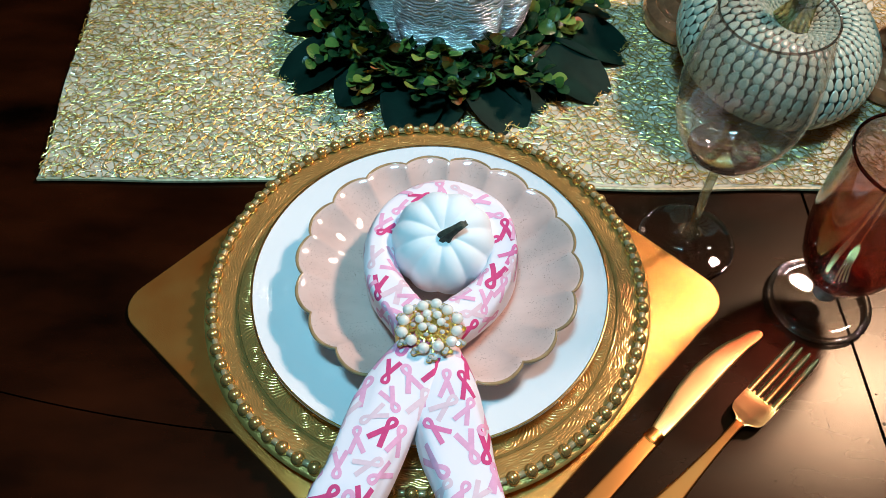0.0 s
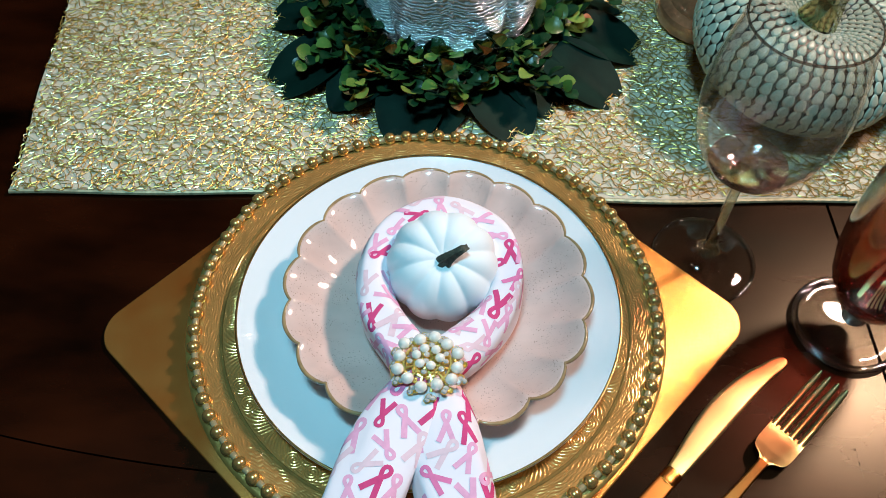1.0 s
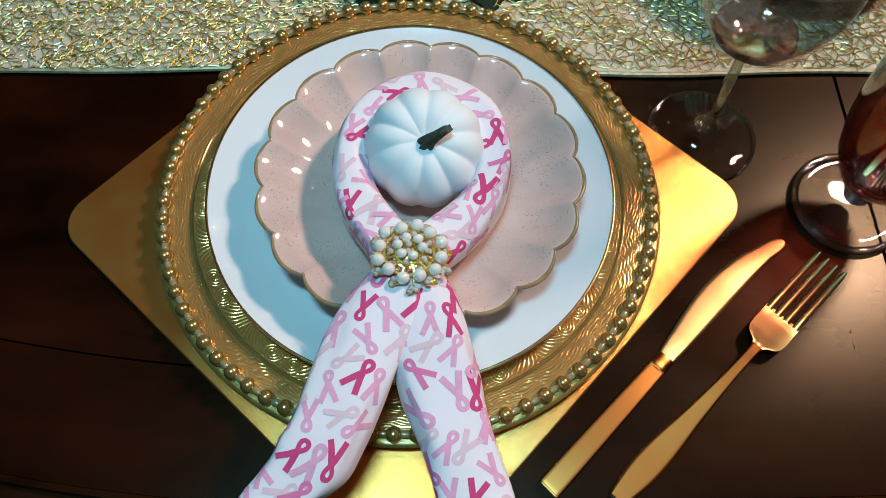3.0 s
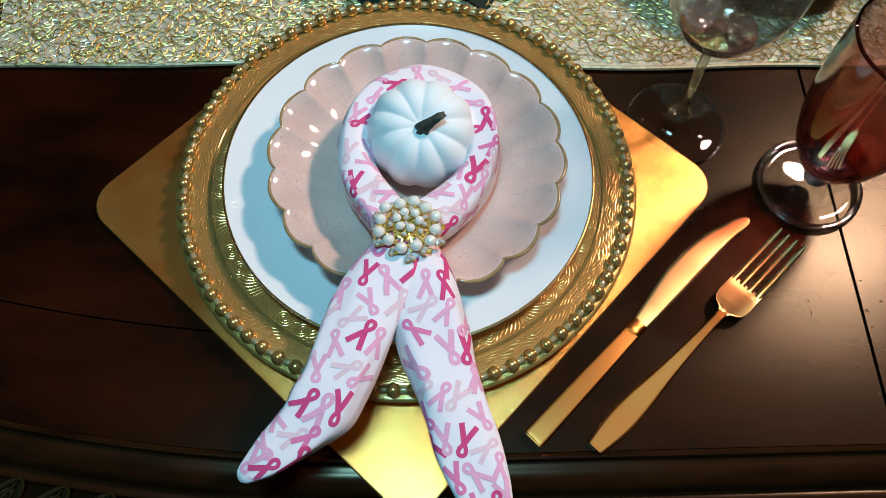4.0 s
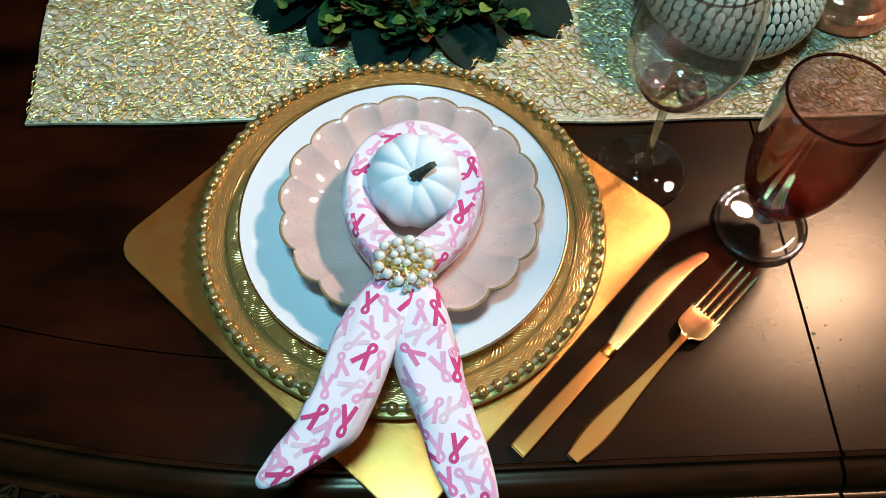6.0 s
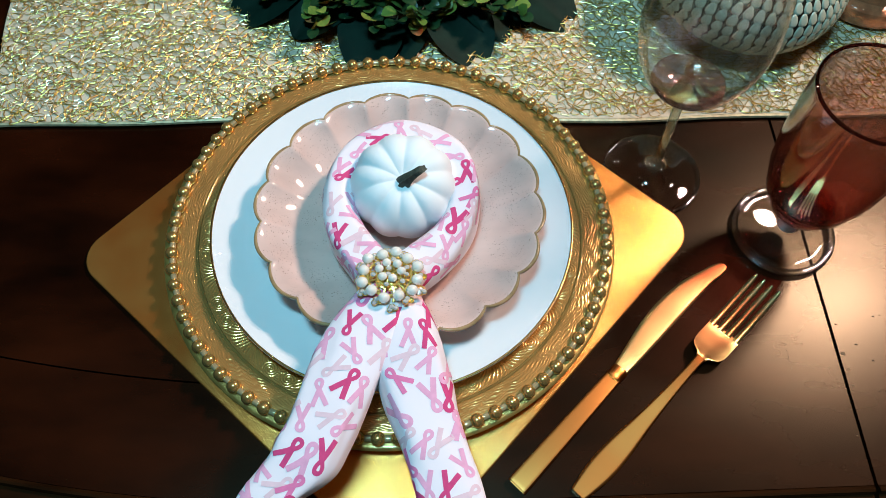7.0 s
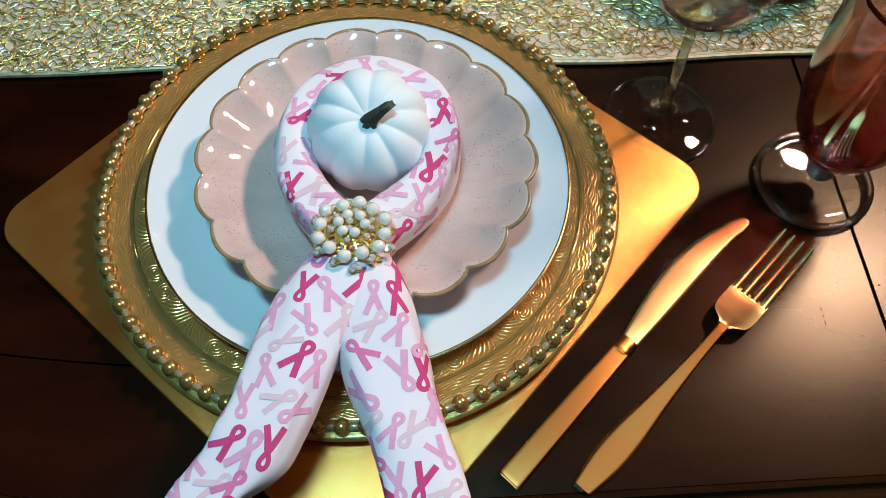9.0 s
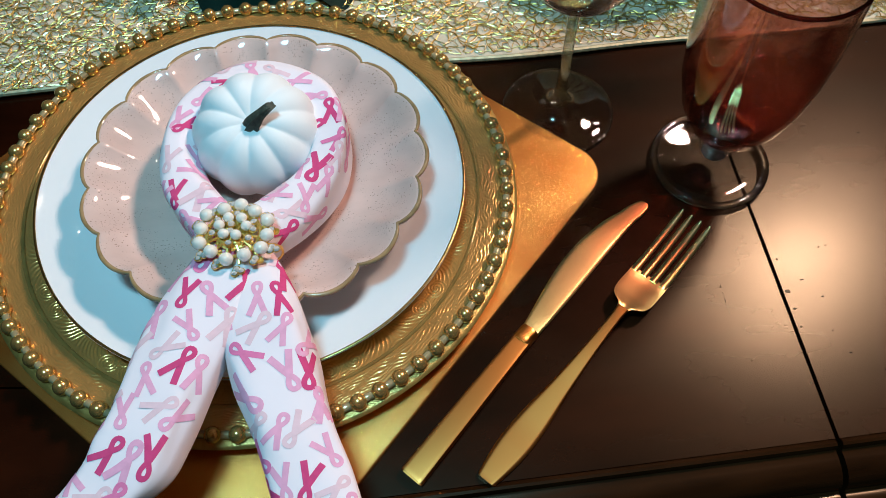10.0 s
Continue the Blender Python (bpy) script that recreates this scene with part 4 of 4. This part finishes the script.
fork = thing("table_fork", pose(0.1150, 0.1160, 0, 0, 0, math.degrees(math.atan2(0.1445, 0.157))), "brushed gold four-tined dinner fork", "fork", "cutlery")
part("handle", blade_strip("handle", [(0.0, -0.0050, 0.0050, 0.0022), (0.002, -0.0060, 0.0060, 0.0022), (0.022, -0.0088, 0.0088, 0.0026), (0.042, -0.0086, 0.0086, 0.0034),
                                      (0.070, -0.0058, 0.0058, 0.0056), (0.100, -0.0038, 0.0038, 0.0088), (0.122, -0.0032, 0.0032, 0.0108), (0.130, -0.0036, 0.0036, 0.0112)],
                           0.0024, 0.0001, 17, 14), STEEL_GOLD, fork)
part("head", blade_strip("head", [(0.1290, -0.0034, 0.0034, 0.0112), (0.1325, -0.0052, 0.0052, 0.0110), (0.1365, -0.0104, 0.0104, 0.0100), (0.143, -0.0124, 0.0124, 0.0082),
                                  (0.154, -0.0126, 0.0126, 0.0056), (0.1620, -0.0126, 0.0126, 0.0044)], 0.0020, -0.0010), BLADE_GOLD, fork)
for k in range(4):
    y = -0.0100 + 0.0200 * k / 3
    part("tine", blade_strip("tine", [(0.1595, y - 0.0025, y + 0.0025, 0.0046), (0.175, y - 0.0023, y + 0.0023, 0.0036), (0.195, y - 0.0022, y + 0.0022, 0.0042),
                                      (0.2095, y - 0.0018, y + 0.0018, 0.0064), (0.2145, y - 0.0009, y + 0.0009, 0.0076)], 0.0018, 0.0001, 5), BLADE_GOLD, fork)

# ---------------------------------------------------------------- glasses
wine = thing("wine_glass", pose(0.2045, 0.3655, 0), "clear stemmed wine glass with a faint rose tint", "wine glass", "stemware")
part("foot", lathe("foot", [(0, 0.0010), (0.036, 0.0004), (0.0380, 0.0010), (0.0384, 0.0018), (0.0376, 0.0024), (0.030, 0.0032), (0.018, 0.0056), (0.009, 0.0095),
                            (0.0056, 0.0140), (0, 0.0145)], 96), thin_glass("foot_glass", (0.95, 0.94, 0.93), 2.0), wine)
part("stem", lathe("stem", [(0, 0.0125), (0.0075, 0.0130), (0.0078, 0.0155), (0.0056, 0.0170), (0.0058, 0.0185), (0.0042, 0.0205), (0.0036, 0.035), (0.0034, 0.070),
                            (0.0038, 0.090), (0.0055, 0.0985), (0.0090, 0.1025), (0.006, 0.1042), (0, 0.1046)], 40), thin_glass("stem_glass", (0.90, 0.93, 0.88), 1.6, 0.35), wine)
BOWL = [(0.008, 0.1040), (0.0143, 0.1055), (0.0205, 0.1090), (0.0262, 0.1140), (0.0336, 0.1240), (0.0396, 0.1375), (0.0432, 0.1540), (0.0440, 0.1700), (0.0425, 0.1880),
        (0.0396, 0.2070), (0.0366, 0.2210), (0.0352, 0.2285)]
part("bowl", lathe("bowl", shell([(0, 0.1032)] + BOWL, 0.0010), 120), CLEAR_THIN, wine)
part("bowl_base", lathe("bowl_base", [(0, 0.1026), (0.0145, 0.1046), (0.0215, 0.1088), (0.0255, 0.1128), (0.0245, 0.1131), (0.0205, 0.1100), (0.014, 0.1070), (0, 0.1064)], 96),
     thin_glass("rose_tint_glass", (0.96, 0.74, 0.76), 1.8, 0.25), wine, "rose-tinted glass base")
foot_ring = [(0.0378 + 0.0011 * math.cos(b), 0.0016 + 0.0011 * math.sin(b)) for b in np.linspace(0, 2 * math.pi, 11)[:-1]]
part("foot_rim", lathe("foot_rim", foot_ring, 120, closed=True, angle=80), FOOT_RIM, wine, "bright clear rim of the foot")
rim = [(0.0350 + 0.0008 * math.cos(b), 0.2285 + 0.0008 * math.sin(b)) for b in np.linspace(0, 2 * math.pi, 9)[:-1]]
part("rim", lathe("rim", rim, 120, closed=True), thin_glass("rim_glass", (0.70, 0.62, 0.60), 2.2), wine)

goblet = thing("goblet", pose(0.2962, 0.3075, 0), "short-stemmed smoky rose glass goblet with a clear foot", "goblet", "stemware")
part("foot", lathe("foot", [(0, 0.0008), (0.0355, 0.0006), (0.0380, 0.0016), (0.0388, 0.0036), (0.0380, 0.0056), (0.0360, 0.0062), (0.0340, 0.0052), (0.028, 0.0050),
                            (0.017, 0.0074), (0.0105, 0.0115), (0.0085, 0.0150), (0, 0.0155)], 96), thin_glass("heavy_clear_glass", (0.96, 0.96, 0.95), 1.3, 0.06), goblet, "clear glass foot with a thick rim")
part("knop", lathe("knop", [(0, 0.0145), (0.0088, 0.0150), (0.0098, 0.0180), (0.0094, 0.0215), (0.0105, 0.0255), (0.0112, 0.0282), (0.0100, 0.0300), (0, 0.0306)], 48), material("silvery_knop_glass", (0.80, 0.86, 0.92), 0.06, 0.55, vary=0.5, grain=160, coat=1.0), goblet)
GOB = [(0.0, 0.0288), (0.0085, 0.0298), (0.0165, 0.0350), (0.0252, 0.0460), (0.0325, 0.0620), (0.0376, 0.0830), (0.0399, 0.1040), (0.0404, 0.1240), (0.0400, 0.1450), (0.0394, 0.1664)]
part("bowl", lathe("bowl", shell(GOB, 0.0020), 120), PINK_THIN, goblet, "smoky rose glass bowl")
part("bowl_base", lathe("bowl_base", [(0, 0.0310), (0.0080, 0.0322), (0.0140, 0.0368), (0.0225, 0.0470), (0.0215, 0.0480), (0.014, 0.0410), (0.008, 0.0380), (0, 0.0372)], 96), thin_glass("deep_rose_glass", (0.88, 0.55, 0.55), 1.6, 0.4), goblet, "thick rose glass base")
foot_ring = [(0.0366 + 0.0026 * math.cos(b), 0.0038 + 0.0026 * math.sin(b)) for b in np.linspace(0, 2 * math.pi, 13)[:-1]]
part("foot_rim", lathe("foot_rim", foot_ring, 120, closed=True, angle=80), FOOT_RIM, goblet, "thick clear rolled rim of the foot")
rim = [(0.0385 + 0.0012 * math.cos(b), 0.1664 + 0.0012 * math.sin(b)) for b in np.linspace(0, 2 * math.pi, 9)[:-1]]
part("rim", lathe("rim", rim, 120, closed=True), thin_glass("rose_rim_glass", (0.45, 0.20, 0.20), 2.0), goblet)

# ---------------------------------------------------------------- wreath and glass pumpkin
WX, WY = 0.0125, 0.6330
wreath = thing("leaf_wreath", pose(WX, WY, 0.0090), "green faux eucalyptus wreath with dark broad leaves lying on the runner", "wreath")
verts, faces = [], []
for radius, z in ((0.100, 0.010), (0.108, 0.016), (0.094, 0.018)):
    tube(verts, faces, [(radius * math.cos(a), radius * math.sin(a), z + 0.003 * math.sin(5 * a)) for a in np.linspace(0, 2 * math.pi, 60)], 0.0032, 7)
part("twig_ring", mesh_of("twig_ring", verts, faces), TWIG, wreath, "twisted brown twig ring")


def leaf_mesh_of(length, width, cup, tip, n=10, m=7):
    """A leaf along x with a rounded blade, a midrib and real thickness. tip above 1 is rounder towards its end."""
    verts, faces = [], []
    for layer in (0, 1):
        for i in range(n):
            u = 0.5 - 0.5 * math.cos(math.pi * i / (n - 1))
            w = width * (math.sin(math.pi * u ** tip) ** 0.62 if 0 < i < n - 1 else 0.02)
            for j in range(m):
                v = 2 * j / (m - 1) - 1
                z = cup * length * u * (1 - u) - 0.12 * length * u * u + 0.16 * width * v * v * math.sin(math.pi * u) - 0.06 * width * math.exp(-(v / 0.25) ** 2)
                verts.append((length * u, w * v, z - layer * 0.00035))
    for layer in (0, 1):
        o = layer * n * m
        for i in range(n - 1):
            for j in range(m - 1):
                q = (o + i * m + j, o + i * m + j + 1, o + (i + 1) * m + j + 1, o + (i + 1) * m + j)
                faces.append(q if layer == 0 else q[::-1])
    return verts, faces


bv, bf = leaf_mesh_of(0.108, 0.0300, 0.10, 1.25, 20, 9)
broad_mesh = mesh_of("broad_leaf", bv, bf, angle=80)
for ang, start, spin, tilt in ((-152, 0.078, 4, 3), (-126, 0.046, -6, -2), (-108, 0.058, 6, 2), (-90, 0.042, -6, 1), (-72, 0.058, 6, 2), (-52, 0.054, 2, 3), (-33, 0.078, -6, 2), (-17, 0.082, 4, 3), (6, 0.070, 6, 4),
                               (35, 0.058, 0, 3), (65, 0.060, 5, 2), (95, 0.060, -5, 3), (125, 0.060, 5, 2), (152, 0.060, 0, 3), (176, 0.062, 5, 2)):
    a = radians(ang)
    part("broad_leaf", broad_mesh, BIG_LEAF, wreath, "dark waxy broad leaf", at=pose(start * math.cos(a), start * math.sin(a), 0.0150, 0, tilt + 3, ang + spin) @ Matrix.Translation((0.002, 0, 0)))


def sprig(seed):
    """A twig with pairs of small round leaves: green ones and a few yellowing ones at the tip."""
    r = random.Random(seed)
    length = r.uniform(0.042, 0.062)
    bend = r.uniform(-0.35, 0.35)
    pts = [Vector((length * u * math.cos(bend * u), length * u * math.sin(bend * u), 0.010 * math.sin(1.6 * u))) for u in np.linspace(0, 1, 8)]
    twig, green, tip = ([], []), ([], []), ([], [])
    tube(twig[0], twig[1], pts, 0.0007, 5)
    pairs = 5
    for k in range(pairs + 1):
        u = 0.12 + 0.88 * k / pairs
        f = u * 7
        i = min(int(f), 6)
        p = pts[i].lerp(pts[i + 1], f - i)
        for sgn in (-1, 1):
            size = (0.0195 - 0.0065 * u) * r.uniform(0.75, 1.2)
            v, fc = leaf_mesh_of(size, size * 0.44, r.uniform(0.0, 0.7), 1.25, 9, 5)
            spread = sgn * (70 - 42 * u) + r.uniform(-15, 15)
            m = Matrix.Translation(p) @ pose(0, 0, 0, r.uniform(-35, 35), -r.uniform(5, 75), spread + 90 * (k % 2) * 0.25 + math.degrees(bend * u))
            target = tip if u > 0.80 and r.random() < 0.6 else green
            o = len(target[0])
            target[0].extend([m @ Vector(q) for q in v])
            target[1].extend([tuple(o + i2 for i2 in face) for face in fc])
    return [mesh_of(n, v, f, angle=80) if v else None for n, (v, f) in (("twig", twig), ("leaves", green), ("tip_leaves", tip))]


kinds = [sprig(20 + k) for k in range(9)]
wr = random.Random(31)
for k in range(88):
    ang = 360 * k / 88 + wr.uniform(-5, 5)
    layer = k % 3
    r0 = (0.078, 0.087, 0.094)[layer] + wr.uniform(-0.005, 0.005)
    z = (0.017, 0.014, 0.009)[layer] + wr.uniform(0, 0.006)
    a = radians(ang)
    spin = wr.choice((-1, 1, 1)) * wr.uniform(15, 75)
    at = pose(r0 * math.cos(a), r0 * math.sin(a), z, wr.uniform(-20, 20), -wr.uniform(0, 30) + 8 * layer, ang + spin)
    twig_me, green_me, tip_me = kinds[k % 9]
    twig_ob = part("sprig", twig_me, TWIG, wreath, "eucalyptus sprig with paired round leaves", at=at)
    part("leaves", green_me, LEAF, twig_ob)
    if tip_me:
        part("tip_leaves", tip_me, TIP_LEAF, twig_ob, "yellow-green and orange tip leaves")

centre = thing("glass_pumpkin", pose(WX + 0.003, WY - 0.009, 0.0062), "ribbed silvery spun-glass pumpkin standing inside a wreath", "glass pumpkin")
PUMP = [(0, 0.0), (0.052, 0.0), (0.060, 0.003), (0.068, 0.014), (0.076, 0.034), (0.082, 0.058), (0.084, 0.080), (0.080, 0.104), (0.068, 0.124), (0.048, 0.136), (0.026, 0.138), (0.012, 0.132), (0, 0.131)]
prof = smooth_line([(r, z, 0) for r, z in PUMP], 44)
part("body", lathe("body", [(max(r, 0), z) for r, z, _ in prof], 176, ribbed(9, 0.10, radians(-93)), angle=80), SPUN, centre, "ribbed silvery glass body with wavy threads")
verts, faces = [], []
tube(verts, faces, smooth_line([(0, 0, 0.130), (0.002, 0, 0.150), (0.010, 0.003, 0.168), (0.022, 0.006, 0.178)], 14), 0.009, 12, lambda u: 1.2 - 0.6 * u)
part("stem", mesh_of("stem", verts, faces), SPUN, centre)

# ---------------------------------------------------------------- scaled pumpkin and candle holders
scaled = thing("scaled_pumpkin", pose(0.2950, 0.5480, 0.0095, 5, 10, 0), "mint glazed pumpkin covered with overlapping drop-shaped scales", "pumpkin ornament")
RS, HS = 0.0895, 0.100


def scaled_profile(n=30):
    pts = []
    for i in range(n + 1):
        u = math.pi * i / n
        pts.append((RS * math.sin(u) ** 0.80 if 0 < i < n else 0, HS * 0.5 * (1 - math.cos(u)) - (0.036 * math.exp(-(math.sin(u) ** 0.8 / 0.36) ** 2) if u > 1.6 else 0)))
    return pts


SP = scaled_profile()
# near-black body, visible as dark outlines in the gaps between the scales
part("body", lathe("body", SP, 120, angle=80), SCALE_GAP, scaled, "near-black brown body between the scales")


def scale_piece():
    """A drop-shaped scale along x, pointed at its top, domed."""
    verts, faces = [(0, 0, 0.0010)], []
    n = 14
    for ring_r, z in ((0.60, 0.0010), (0.86, 0.0007), (1.0, -0.0008)):
        for k in range(n):
            a = 2 * math.pi * k / n
            x = 0.0061 * math.cos(a)
            y = 0.0041 * math.sin(a) * (1.0 - 0.32 * math.cos(a))
            verts.append((x * ring_r, y * ring_r, z))
    for k in range(n):
        j = (k + 1) % n
        faces.append((0, 1 + k, 1 + j))
        for q in range(2):
            faces.append((1 + q * n + k, 1 + (q + 1) * n + k, 1 + (q + 1) * n + j, 1 + q * n + j))
    return recalc(mesh_of("scale", verts, faces, angle=80))


scale_mesh = scale_piece()
arc_r, arc_z = np.array([p[0] for p in SP]), np.array([p[1] for p in SP])
arc_s = np.concatenate([[0], np.cumsum(np.hypot(np.diff(arc_r), np.diff(arc_z)))])
rest_v, rest_f, count_near = [], [], 0
row, s = 0, 0.030
while s < arc_s[-1] - 0.012:
    r, z = np.interp(s, arc_s, arc_r), np.interp(s, arc_s, arc_z)
    r2, z2 = np.interp(s + 0.002, arc_s, arc_r), np.interp(s + 0.002, arc_s, arc_z)
    shrink = min(1.0, 0.35 + r / RS * 0.68)
    count = max(8, int(2 * math.pi * r / (0.0095 * shrink)))
    for k in range(count):
        a = 2 * math.pi * (k + 0.5 * (row % 2)) / count
        radial, tang = Vector((math.cos(a), math.sin(a), 0)), Vector((-math.sin(a), math.cos(a), 0))
        upw = (radial * (r2 - r) + Vector((0, 0, z2 - z))).normalized()
        out = tang.cross(upw).normalized()
        m = Matrix((upw, -tang, out * 1.0)).transposed()
        if m.determinant() < 0:
            m = Matrix((upw, tang, out)).transposed()
        m = m.to_4x4() @ Matrix.Diagonal((shrink, shrink, 1, 1))
        m.translation = radial * r + Vector((0, 0, z)) + out * 0.0003
        near = radial.y < -0.35 and 0.014 < z < 0.076 and count_near < 280
        if near:
            count_near += 1
            part("scale", scale_mesh, MINT, scaled, at=m)
        else:
            o = len(rest_v)
            rest_v.extend([m @ v.co for v in scale_mesh.vertices])
            rest_f.extend([tuple(o + i for i in p.vertices) for p in scale_mesh.polygons])
    s += 0.0097 * shrink
    row += 1
tagged(part("scale_cover", mesh_of("scale_cover", rest_v, rest_f, angle=80), MINT, scaled), kind="stuff")
verts, faces = [], []
tube(verts, faces, [(0, 0, 0.064), (0, 0, 0.074), (-0.001, 0, 0.098), (-0.006, -0.002, 0.128), (-0.016, -0.004, 0.150)], 0.011, 5, lambda u: 2.2 - 2.2 * u if u < 0.5 else 1.1 - 0.2 * u)
part("stem", mesh_of("stem", verts, faces, smooth=False), GILT_STEM, scaled, "faceted gilt stem")

HOLDER = [(0, 0.0), (0.046, 0.0), (0.050, 0.003), (0.0505, 0.010), (0.048, 0.016), (0.040, 0.020), (0.0385, 0.024), (0.034, 0.027), (0.0275, 0.031), (0.026, 0.037), (0.0285, 0.041),
          (0.026, 0.045), (0.022, 0.052), (0.024, 0.062), (0.034, 0.072), (0.040, 0.086), (0.042, 0.110), (0.0395, 0.110), (0.037, 0.088), (0.030, 0.076), (0, 0.072)]
holder = thing("candle_holder", pose(0.2580, 0.6380, 0.0060), "copper lustre glass candle holder with a stepped textured foot", "candle holder", "candle holders")
part("foot", lathe("foot", HOLDER[:6] + [(0, 0.020)], 72), AMBER, holder, "wide pebbled copper glass foot")
part("cup", lathe("cup", [(0, 0.019)] + HOLDER[5:], 72), AMBER, holder)
copy_thing(holder, pose(0.4330, 0.5560, 0.0060))
